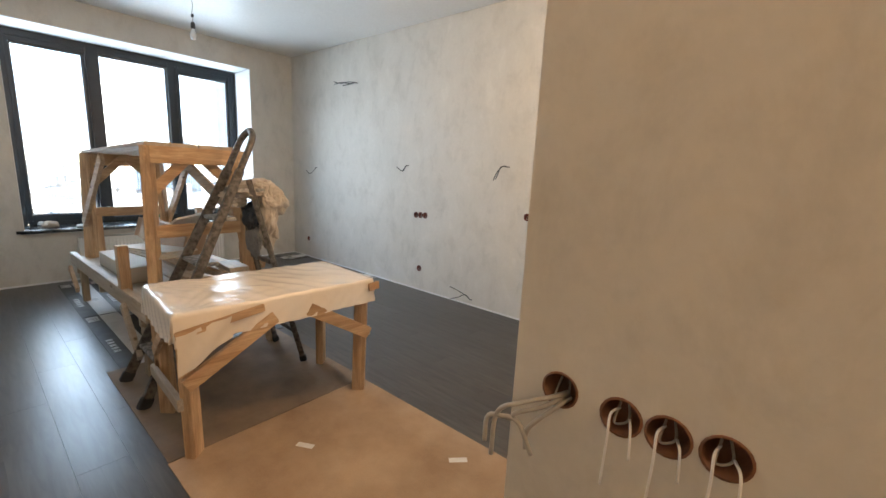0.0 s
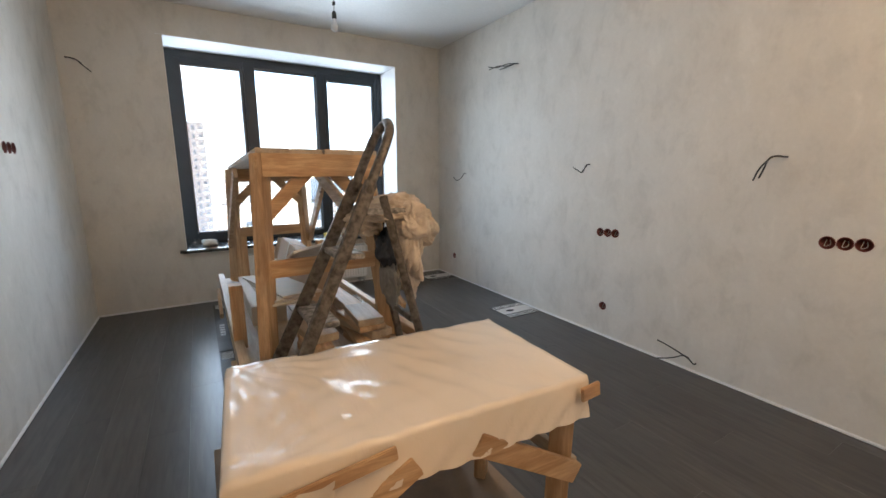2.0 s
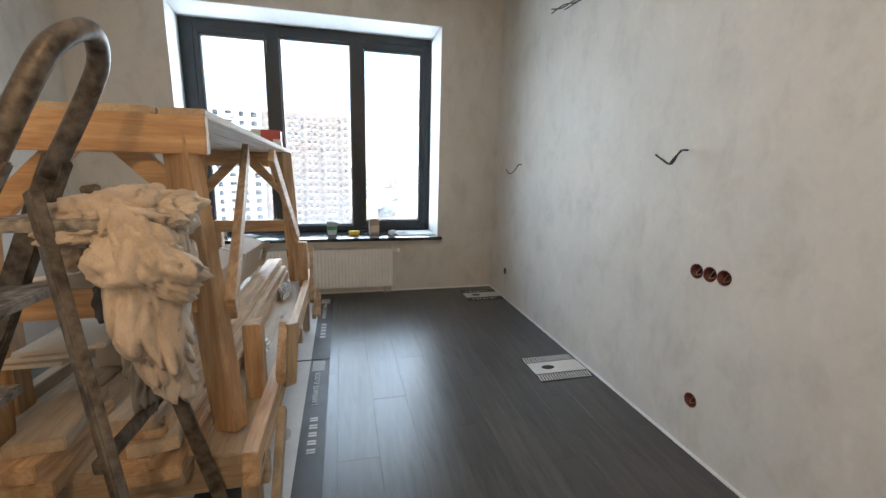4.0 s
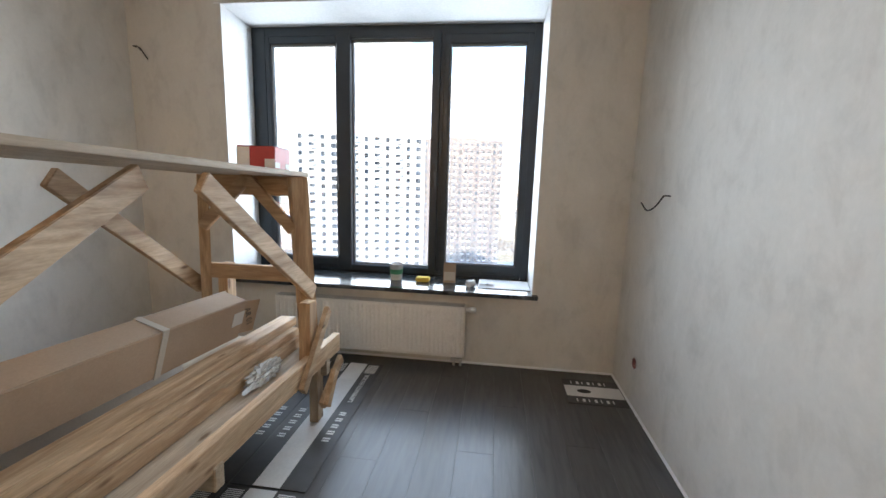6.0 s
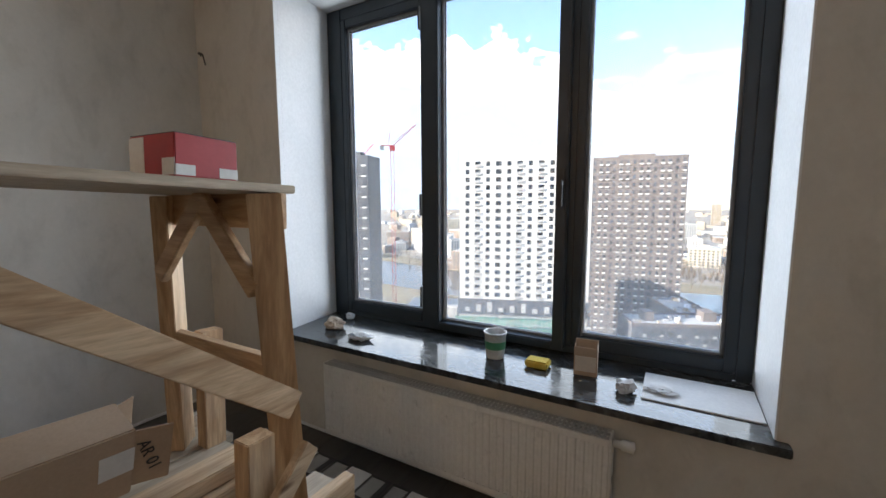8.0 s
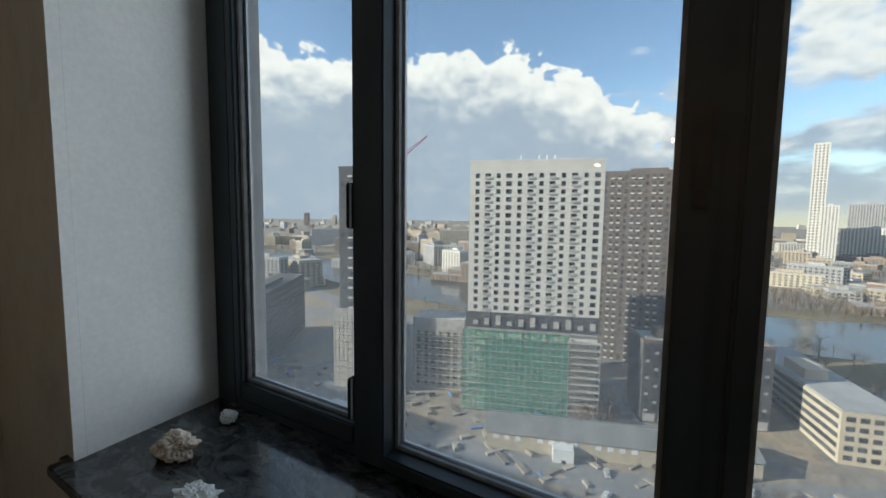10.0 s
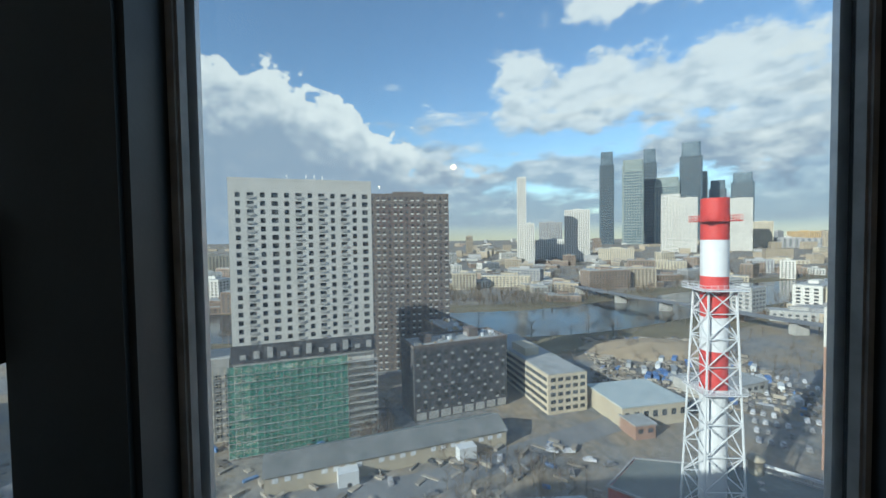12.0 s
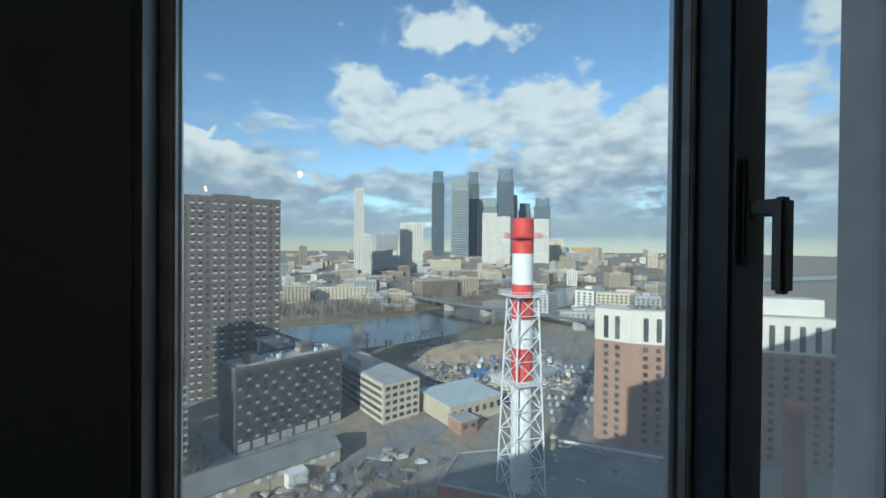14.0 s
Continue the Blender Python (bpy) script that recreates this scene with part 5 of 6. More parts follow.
# scattered low town beyond the river, thinning to the horizon
rnd = random.Random(11)
town = far_count = 0
far_bm = bmesh.new()
while town < 700:
    dist = 430 + 3600 * rnd.random() ** 1.9
    ang = rnd.uniform(-1.15, 1.0)
    x, y = -dist * math.cos(ang), dist * math.sin(ang)
    rx = min(abs(x - p[0]) + abs(y - p[1]) for p in RIVER)
    if rx < 105 or (dist < 520 and abs(ang) < 0.2):
        continue
    tall = rnd.random()
    w = rnd.uniform(12, 60)
    h = rnd.uniform(5, 13) if tall < 0.62 else (rnd.uniform(15, 30) if tall < 0.93 or dist < 1400 else rnd.uniform(40, 75))
    if h > 35:
        w = rnd.uniform(22, 38)
    wall = rnd.choice([M["town_tan"], M["facade_grey"], M["town_brown"], M["town_tan"], M["facade_cream"], M["concrete"], M["town_brown"], M["facade_white"]])
    if dist < 1100 or h > 35:
        far_block(x, y, w, rnd.uniform(12, 26), G + h, rnd.uniform(-40, 40), wall, "low pale building in the town across the river" if h < 14 else "pale block of flats in the town across the river", group="town across the river")
    else:
        if far_count >= 280:
            add_box(far_bm, (-8, -w / 2, 0), (10, w / 2, h), pose(x, y, G, 0, 0, rnd.uniform(-40, 40)))
            town += 1
            continue
        far_count += 1
        e = thing("town_building", (x, y, G), "distant pale building towards the horizon", "building", "distant town", rz=rnd.uniform(-40, 40))
        box("wall", (-8, -w / 2, 0), (10, w / 2, h), wall, e, 0)
        box("roof", (-7.4, -w / 2 + 0.6, h), (9.4, w / 2 - 0.6, h + 0.6), M["roof_grey"] if town % 3 else M["roof_blue"], e, 0)
    town += 1

tagged(link("far_town", far_bm, M["town_tan"]), "hazy mass of tan buildings towards the horizon", "buildings", kind="stuff")

# ---- the near towers ----


def pierced_facade(bm, w, h, cols, rows_, depth):
    """A facade in the plane x = 0 with real recessed openings: cols are (y0, y1), rows (z0, z1)."""
    def quad(a, b, c, e):
        bm.faces.new([bm.verts.new(v) for v in (a, b, c, e)])
    y = 0.0
    for y0, y1 in cols:
        quad((0, y, 0), (0, y0, 0), (0, y0, h), (0, y, h))
        z = 0.0
        for z0, z1 in rows_:
            quad((0, y0, z), (0, y1, z), (0, y1, z0), (0, y0, z0))
            for p, q in (((y0, z0), (y1, z0)), ((y1, z0), (y1, z1)), ((y1, z1), (y0, z1)), ((y0, z1), (y0, z0))):
                quad((0, *p), (0, *q), (-depth, *q), (-depth, *p))
            z = z1
        quad((0, y0, z), (0, y1, z), (0, y1, h), (0, y0, h))
        y = y1
    quad((0, y, 0), (0, w, 0), (0, w, h), (0, y, h))


def shared_pane(name, w, h, material, slab=0.08):
    me = bpy.data.meshes.new(name)
    bm = bmesh.new()
    add_box(bm, (-slab, 0, 0), (0, w, h))
    bm.to_mesh(me)
    bm.free()
    me.materials.append(material)
    return me


def place(name, me, parent, at):
    o = new(name, me)
    o.parent = parent
    o.location = at
    return o


# white residential tower over its netted lower storeys
wt = thing("white_tower", (-136.7, -75.0, G), "white residential tower under construction with rows of dark windows", "tower block", rz=22.5)
wid, zlow, ztop = 47.1, 37.2, 93.4
cols = []
pitch = wid / 12.35
for i in range(12):
    c = pitch * (i + 0.75)
    hw = 0.78 if i in (0, 2, 4, 6, 8, 10) else 1.05
    cols.append((c - hw, c + hw))
cols[11] = (cols[11][0], min(cols[11][1], wid - 0.8))
rows_ = [(0.9 + 2.87 * j, 0.9 + 2.87 * j + 1.7) for j in range(18)]
bm = bmesh.new()
pierced_facade(bm, wid, ztop - zlow, cols, rows_, 0.55)
for v in bm.verts:
    v.co.z += zlow
part("wall", bm, M["facade_white"], wt)
box("core", (-17, 0.05, 0), (-0.56, wid - 0.05, ztop - 0.8), M["facade_white"], wt, 0)
box("parapet", (-17.2, -0.1, ztop - 0.8), (0.05, wid + 0.1, ztop), M["facade_white"], wt, 0)
nar, broad = shared_pane("window", 1.56, 1.7, M["pane_dark"]), shared_pane("window", 2.1, 1.7, M["pane_dark"])
for i, (a, b) in enumerate(cols):
    for r in rows_:
        place("window", nar if b - a < 1.8 else broad, wt, (-0.46, a, zlow + r[0]))
slab_me = bpy.data.meshes.new("balcony")
bm = bmesh.new()
add_box(bm, (0, 0, 0), (0.35, 2.3, 0.12))
add_box(bm, (0.3, 0, 0.12), (0.35, 2.3, 0.95))
bm.to_mesh(slab_me)
bm.free()
slab_me.materials.append(M["concrete"])
for i in (1, 5, 7, 9):
    for r in rows_[::1]:
        place("balcony", slab_me, wt, (0.01, cols[i][0] - 0.1, zlow + r[0] - 0.35))
bm = bmesh.new()
for i in (0.38, 0.52, 0.58, 0.64):
    add_box(bm, (-6, wid * i, ztop), (-5.4, wid * i + 0.5, ztop + 2.2))
part("roof_vents", bm, M["steel_white"], wt)
box("dark_storeys", (-16, -0.6, 31.2), (0.12, wid + 0.3, zlow - 0.02), M["facade_dark"], wt, 0)
bm = bmesh.new()
for i in range(11):
    add_box(bm, (0.13, 2.2 + i * 4.2, 32.5), (0.6, 4.0 + i * 4.2, 34.0 + (i % 3)))
part("hoist_platform", bm, M["concrete"], wt)
# scaffolding and netting round the foot
sc = thing("netted_scaffold", (-136.7, -75.0, G), "green safety netting over scaffolding round the tower foot", "scaffold", rz=22.5)
bm = bmesh.new()
nu, nv = 40, 16
gg = [[bm.verts.new((2.6 + 0.35 * noise.noise(Vector((i * 0.7, j * 0.9, 0))), -1.5 + (wid * 0.82) * i / nu, 30.6 * j / nv + 0.4)) for j in range(nv + 1)] for i in range(nu + 1)]
for a, b in zip(gg, gg[1:]):
    for j in range(nv):
        bm.faces.new((a[j], b[j], b[j + 1], a[j + 1]))
tagged(part("netting", bm, M["netting"], sc, smooth=True))
bm = bmesh.new()
for j in range(12):
    add_box(bm, (2.75, -1.6, 0.6 + 2.5 * j), (3.0, wid + 0.8, 0.72 + 2.5 * j))
    add_box(bm, (0.2, wid * 0.80, 0.6 + 2.5 * j), (2.8, wid + 0.8, 0.75 + 2.5 * j))
for i in range(24):
    add_box(bm, (2.8, -1.5 + (wid + 2) * i / 23, 0), (2.92, -1.38 + (wid + 2) * i / 23, 31.6))
part("scaffold_tubes", bm, M["concrete"], sc)
box("lower_core", (-15, 0, 0), (-0.9, wid - 0.3, 31.1), M["facade_dark"], sc, 0)
for j in range(10):
    box("floor_slab", (-0.9, 0, 3.1 * j + 2.6), (0.5, wid - 0.3, 3.1 * j + 3.0), M["concrete"], sc, 0)
rnd = random.Random(31)
bm = bmesh.new()
for j in range(10):
    for i in range(15):
        if rnd.random() < 0.7:
            y = 0.6 + i * 3.05
            add_box(bm, (-0.8, y, 3.1 * j + 0.1), (-0.2, y + rnd.uniform(0.8, 2.2), 3.1 * j + rnd.uniform(1.0, 2.5)))
tagged(part("infill_wall", bm, M["facade_cream"], sc), kind="stuff")
# lower wing, still raw, beside the tower
lw = thing("raw_concrete_wing", (-139, -103, G), "raw concrete lower wing wrapped in scaffolding", "building site", rz=22.5)
box("wall", (-16, 0, 0), (0, 22, 30), M["concrete"], lw, 0)
bm = bmesh.new()
window_strip(bm, 0, 1, 23, 1, 25, 7, 8, 0.55, 0.55, 0.1)
part("openings", bm, M["pane_dark"], lw)
bm = bmesh.new()
for j in range(9):
    add_box(bm, (1.4, -0.5, 0.6 + 2.9 * j), (1.7, 24.5, 0.75 + 2.9 * j))
for i in range(14):
    add_box(bm, (1.5, -0.5 + 25 * i / 13, 0), (1.62, -0.38 + 25 * i / 13, 27))
part("scaffold_tubes", bm, M["facade_cream"], lw)

# tall slabs with even windows
SLABS = [
    ("brown_tower", "dark brown brick residential tower with small balconies", -222, -47.5, 43.0, 22, 23.0, 12, "facade_brown", 14, 26),
    ("dark_tower", "dark grey residential tower above a scaffolded base", -121, -128, 17.5, 12, 19.5, 18, "facade_dark", 5, 22),
    ("dark_long_block", "dark long block seen end-on by the road", -88, -172, 16, 90, -38, 38, "facade_dark", 5, 10),
]
for nm, label, x, y, w, d, top, rot, mt, nc, nr in SLABS:
    e = thing(nm, (x, y, G), label, "tower block", rz=rot)
    h = top - G
    box("wall", (-d, 0, 0), (0, w, h), M[mt], e, 0)
    box("parapet", (-d - 0.1, -0.1, h), (0.1, w + 0.1, h + 1.0), M[mt], e, 0)
    pw, ph = w / nc * 0.42, h / nr * 0.52
    me = shared_pane("window", pw, ph, M["pane_dark"], 0.1)
    count = 0
    rest, rims = bmesh.new(), bmesh.new()
    for j in range(nr - 1, -1, -1):
        for i in range(nc):
            ya, za = w * (i + 0.29) / nc, h * (j + 0.28) / nr
            if count < 290:
                place("window", me, e, (0.06, ya, za))
                count += 1
            else:
                add_box(rest, (-0.04, ya, za), (0.06, ya + pw, za + ph))
            if i % 3 != 0:
                add_box(rims, (0.0, ya - 0.2, za - 0.4), (0.7, ya + pw + 0.2, za + 0.25))
    if len(rest.verts):
        tagged(part("windows", rest, M["pane_dark"], e), kind="stuff")
    tagged(part("balconies", rims, M["facade_white"], e), kind="stuff")
    bm = bmesh.new()
    window_strip(bm, 0, -d + 1, -1, 1, h - 1, max(3, int(d / 4)), nr, 0.4, 0.5, 0.1, "y", -1)
    window_strip(bm, w, -d + 1, -1, 1, h - 1, max(3, int(d / 4)), nr, 0.4, 0.5, 0.1, "y", 1)
    tagged(part("side_windows", bm, M["pane_dark"], e), kind="stuff")
    box("plant_room", (-d * 0.7, w * 0.3, h + 1.0), (-d * 0.4, w * 0.7, h + 3.0), M[mt], e, 0)
sk = thing("scaffold_base", (-119.5, -128.5, G), "scaffolding round the foot of the dark tower", "scaffold", rz=18)
bm = bmesh.new()
for j in range(12):
    add_box(bm, (0.6, -1, 0.8 + 2.8 * j), (0.9, 19, 0.98 + 2.8 * j))
for i in range(11):
    add_box(bm, (0.7, -1 + 2.0 * i, 0), (0.82, -0.88 + 2.0 * i, 34.5))
part("scaffold_tubes", bm, M["facade_cream"], sk)
box("pale_wrap", (-0.2, -1, 0.5), (0.5, 19, 34), M["concrete"], sk, 0)

# dark midrise with jutting balconies
md = thing("dark_midrise", (-162.4, -17.6, G), "dark midrise block with white balconies", "apartment block", rz=25.3)
wl, hh = 42.0, 29.0
box("wall", (-17, 0, 0), (0, wl, hh), M["facade_dark"], md, 0)
box("wall", (-62, wl * 0.62, 0), (-17, wl - 1, hh - 2.5), M["facade_dark"], md, 0)
for lo, hi in (((-17.2, -0.2, hh), (-16.5, wl + 0.2, hh + 1.1)), ((-0.5, -0.2, hh), (0.2, wl + 0.2, hh + 1.1)), ((-16.5, -0.2, hh), (-0.5, 0.5, hh + 1.1)), ((-16.5, wl - 0.5, hh), (-0.5, wl + 0.2, hh + 1.1)), ((-62.2, wl * 0.62 - 0.2, hh - 2.5), (-61.5, wl - 0.8, hh - 1.4)), ((-61.5, wl * 0.62 - 0.2, hh - 2.5), (-17.2, wl * 0.62 + 0.4, hh - 1.4)), ((-61.5, wl - 1.5, hh - 2.5), (-17.2, wl - 0.8, hh - 1.4))):
    box("parapet", lo, hi, M["facade_brown"], md, 0)
box("roof", (-16.5, 0.5, hh), (-0.5, wl - 0.5, hh + 0.15), M["roof_grey"], md, 0)
box("roof", (-61.5, wl * 0.62 + 0.4, hh - 2.5), (-17.2, wl - 1.5, hh - 2.3), M["roof_grey"], md, 0)
rnd = random.Random(21)
for i in range(46):
    x, y = (rnd.uniform(-15, -2), rnd.uniform(2, wl - 2)) if i < 26 else (rnd.uniform(-59, -19), rnd.uniform(wl * 0.65, wl - 3))
    q, z = rnd.uniform(0.3, 1.1), hh + 0.15 if i < 26 else hh - 2.3
    box("roof_unit", (x - q, y - q * 0.7, z), (x + q, y + q, z + rnd.uniform(0.5, 1.6)), M[rnd.choice(("concrete", "facade_grey", "steel_white", "sand"))], md, 0)
me = shared_pane("window", 1.7, 1.9, M["pane_dark"], 0.1)
bal = bpy.data.meshes.new("balcony")
bm = bmesh.new()
add_box(bm, (0, 0, 0), (0.5, 1.3, 0.16))
add_box(bm, (0.44, 0, 0.16), (0.5, 1.3, 0.95))
bm.to_mesh(bal)
bm.free()
bal.materials.append(M["concrete"])
for j in range(8):
    for i in range(14):
        place("window", me, md, (0.06, 0.9 + i * 2.95, 4.6 + j * 3.0))
        if (i + j) % 2 == 0:
            place("balcony", bal, md, (0.02, 0.8 + i * 2.95, 4.2 + j * 3.0))
for i in range(8):
    box("shopfront", (0.0, 0.8 + i * 5.2, 0.3), (0.14, 4.9 + i * 5.2, 3.3), M["concrete"], md, 0)
for x, y, s in ((-9, 8, 2.6), (-11, 30, 3.2)):
    box("roof_cabin", (x - s, y - s * 0.7, hh + 0.15), (x + s, y + s * 0.7, hh + 3.6), M["facade_brown"], md, 0)

# cream office block
ob_ = thing("office_block", (-169.6, 35.6, G), "cream five-storey office block with ribbon windows", "office block", rz=18)
box("wall", (-68, 0, 0), (0, 18, 16), M["facade_cream"], ob_, 0)
box("roof", (-67.4, 0.6, 16), (-0.6, 17.4, 16.5), M["roof_grey"], ob_, 0)
box("roof_cabin", (-40, 3, 16.5), (-26, 10, 20), M["facade_cream"], ob_, 0)
for j in range(5):
    box("ribbon_window", (-67, -0.12, 1.4 + 3.0 * j), (-1, -0.02, 2.9 + 3.0 * j), M["pane_dark"], ob_, 0)
    for i in range(5):
        box("window", (0.02, 1.2 + 3.4 * i, 1.4 + 3.0 * j), (0.12, 3.4 + 3.4 * i, 2.9 + 3.0 * j), M["pane_dark"], ob_, 0)

# long low shed in front
ls = thing("long_shed", (-116, -55, G), "long low shed with a grey pitched roof", "shed", rz=22.5)
bm = bmesh.new()
prof = [(-14, 0), (0, 0), (0, 5.6), (-7, 8.4), (-14, 5.6)]
ends = [[bm.verts.new((a, y, b)) for a, b in prof] for y in (0, 77)]
bm.faces.new(ends[0])
bm.faces.new(ends[1][::-1])
for i in range(5):
    bm.faces.new((ends[0][i], ends[1][i], ends[1][(i + 1) % 5], ends[0][(i + 1) % 5]))
part("wall", bm, M["facade_cream"], ls)
for s, x0, x1 in ((1, 0.6, -7), (-1, -14.6, -7)):
    bm = bmesh.new()
    q = [bm.verts.new(v) for v in ((x0, -0.6, 5.5), (x0, 77.6, 5.5), (x1, 77.6, 8.65), (x1, -0.6, 8.65))]
    bm.faces.new(q)
    bmesh.ops.solidify(bm, geom=bm.faces[:], thickness=0.25)
    part("roof", bm, M["roof_grey"] if s > 0 else M["roof_blue"], ls)
for i in range(22):
    if i % 5 != 3:
        box("window", (0.02, 2.0 + i * 3.4, 3.4), (0.12, 3.7 + i * 3.4, 4.8), M["steel_white"], ls, 0)
for y in (20, 58):
    box("loading_porch", (0.2, y, 0.0), (4.0, y + 6, 4.4), M["steel_white"], ls, 0)

# sheds and low roofs
SHEDS = [(-158, 60.5, 28, 24, 8, 14, "facade_cream", "roof_blue"), (-150, 62, 8, 9, 5, 14, "facade_brick", "roof_grey"), (-182, 108, 34, 20, 5, 22, "concrete", "roof_grey"), (-78, -118, 9, 8, 4, 10, "concrete", "roof_blue"), (-86, -104, 10, 9, 3.5, 20, "concrete", "roof_blue"), (-96, -112, 7, 9, 4, 5, "facade_grey", "roof_blue"), (-84, -92, 8, 7, 3.5, 30, "concrete", "roof_grey"), (-100, 12, 22, 10, 4, 5, "facade_grey", "roof_blue")]
for x, y, w, d, h, rot, wm, rm in SHEDS:
    e = thing("low_shed", (x, y, G), "low flat-roofed shed in the yards below", "shed", "sheds in the yards", rz=rot)
    box("wall", (-d, 0, 0), (0, w, h), M[wm], e, 0)
    box("roof", (-d - 0.4, -0.4, h), (0.4, w + 0.4, h + 0.5), M[rm], e, 0)
    for i in range(int(w / 4)):
        box("window", (0.0, 1 + i * 4, h * 0.45), (0.12, 3 + i * 4, h * 0.75), M["pane_dark"], e, 0)
# broad flat-roofed boiler house round the stack's foot
M["roof_dark"] = plain("weathered_roofing_felt", (0.115, 0.13, 0.122), (0.19, 0.20, 0.19), 0.12, 0.9, fine=0.8)
M["plaster_red"] = plain("red_painted_wall", (0.36, 0.075, 0.055), (0.44, 0.11, 0.08), 0.3, 0.8, fine=1.5)
bh = thing("boiler_house", (0, 0, G), "broad low boiler house with red walls and a dark felt roof", "boiler house")
PLAN = [(-107.8, 37.5), (-92.5, 57.0), (-74.0, 90.0), (-90.7, 109.0), (-115.9, 79.5), (-120.7, 49.2)]


def storey(name, plan, z0, z1, material, parent):
    bm = bmesh.new()
    lo_, hi_ = ([bm.verts.new((x, y, z)) for x, y in plan] for z in (z0, z1))
    for i in range(len(plan)):
        bm.faces.new((lo_[i], lo_[(i + 1) % len(plan)], hi_[(i + 1) % len(plan)], hi_[i]))
    bm.faces.new(hi_)
    bm.faces.new(lo_[::-1])
    return part(name, bm, material, parent)


storey("wall", PLAN, 0, 9.6, M["plaster_red"], bh)
mid_ = Vector((-101, 71))
storey("roof", [tuple(mid_ + (Vector(p) - mid_) * 0.985) for p in PLAN], 9.6, 9.72, M["roof_dark"], bh)
for a, b in zip(PLAN, PLAN[1:] + PLAN[:1]):
    beam("parapet", (*a, 9.85), (*b, 9.85), 0.45, 0.5, M["facade_grey"], bh, 0)
for k in range(2):
    beam("pipe", (-116.5 + 0.9 * k, 80.5, 10.9 + 0.5 * k), (-91.5 + 0.9 * k, 109.5, 10.9 + 0.5 * k), 0.55, 0.55, M["steel_white"], bh, 0.1)
for i in range(9):
    q = Vector((-116, 80.5)).lerp(Vector((-91, 109.5)), i / 8)
    box("pipe_stand", (q.x - 0.3, q.y - 0.3, 9.7), (q.x + 0.9, q.y + 0.3, 10.9), M["concrete"], bh, 0)
lathe("vent_turret", [(1.7, 9.7), (1.7, 13.2), (2.1, 13.3), (2.1, 13.7), (1.2, 14.4), (0, 14.5)], (-114.5, 78.0, 0), M["facade_cream"], bh, 14)
rnd = random.Random(8)
for i in range(14):
    q = mid_ + (Vector(PLAN[i % 6]) - mid_) * rnd.uniform(0.15, 0.8)
    box("roof_hatch", (q.x - 0.6, q.y - 0.5, 9.72), (q.x + 0.6, q.y + 0.5, 9.72 + rnd.uniform(0.3, 0.9)), M["facade_grey"] if i % 3 else M["blue_tarp"], bh, 0)

# brick and white block on the right with a set-back top storey
rbk = thing("brick_block", (-122.5, 118.0, G), "brick apartment block with white top storeys and a roof garden", "apartment block", rz=0)
CA = Vector((0, 0, 0))
u1, u2 = Vector((-9.1, -6.3, 0)).normalized(), Vector((8.3, 11.3, 0)).normalized()


def wall_slab(name, o, u, n, w, z0, z1, t, material, parent):
    mm_ = Matrix.Translation(o) @ Matrix(((u.x, n.x, 0), (u.y, n.y, 0), (0, 0, 1))).to_4x4()
    bm = bmesh.new()
    add_box(bm, (0, -t, z0), (w, 0, z1), mm_)
    return part(name, bm, material, parent), mm_


n1, n2 = Vector((u1.y * -1, u1.x, 0)), Vector((u2.y, -u2.x, 0))
if n1.x < 0:
    n1 = -n1
if n2.x < 0:
    n2 = -n2
for u, n_, w, nc in ((u1, n1, 13, 2), (u2, n2, 62, 14)):
    _, mm_ = wall_slab("wall", CA, u, n_, w, 0, 38, 12 if w > 20 else 11, M["facade_brick"], rbk)
    wall_slab("white_storeys", CA + n_ * 0.15, u, n_, w, 38, 50, 12, M["facade_white"], rbk)
    for i in range(nc):
        uu = 4.0 + i * (4.0 if nc == 2 else 4.3)
        for j in range(12):
            bm = bmesh.new()
            add_box(bm, (uu, 0.0, 2.0 + 3 * j), (uu + 1.6, 0.08, 3.6 + 3 * j), mm_)
            part("window", bm, M["pane_dark"], rbk)
        bm = bmesh.new()
        add_box(bm, (uu, 0.16, 39.0), (uu + 1.7, 0.24, 47.5), mm_)
        part("tall_window", bm, M["pane_dark"], rbk)
wall_slab("setback_storey", CA - n2 * 4 + u2 * 26, u2, n2, 34, 50, 56, 8, M["facade_white"], rbk)
wall_slab("roof", CA - n2 * 0.5, u2, n2, 60, 50, 50.4, 11, M["roof_grey"], rbk)
bm = bmesh.new()
for i in range(9):
    bmesh.ops.create_icosphere(bm, subdivisions=1, radius=0.9, matrix=Matrix.Translation(CA + u2 * (2 + i * 2.6) - n2 * (3 + (i * 7) % 5) + Vector((0, 0, 50.8))))
part("roof_plants", bm, M["bank"], rbk)

# ---- striped stack in its lattice tower ----
st_ = thing("striped_stack", (-98.8, 57.5, G), "red and white steel stack inside a white lattice tower", "chimney stack")
HT = 80.6
bands = [(0, 38.5, "paint_white"), (38.5, 47.0, "paint_red"), (47.0, 54.5, "paint_white"), (54.5, 63.5, "paint_red"), (63.5, 71.5, "paint_white"), (71.5, HT, "paint_red")]
for a, b, mt in bands:
    lathe("band", [(2.75, a + 0.02), (2.75, b)], (0, 0, 0), M[mt], st_, 28)
lathe("flue_top", [(2.75, HT), (2.45, HT), (2.45, HT - 3), (0.0, HT - 3)], (0, 0, 0), M["rubber"], st_, 28)
bm = bmesh.new()
levels = [0, 9, 17, 24.5, 31.5, 38, 44, 50, 55.5, 60.5]


def half(z):
    return 4.9 - 2.0 * min(z / 60.5, 1)


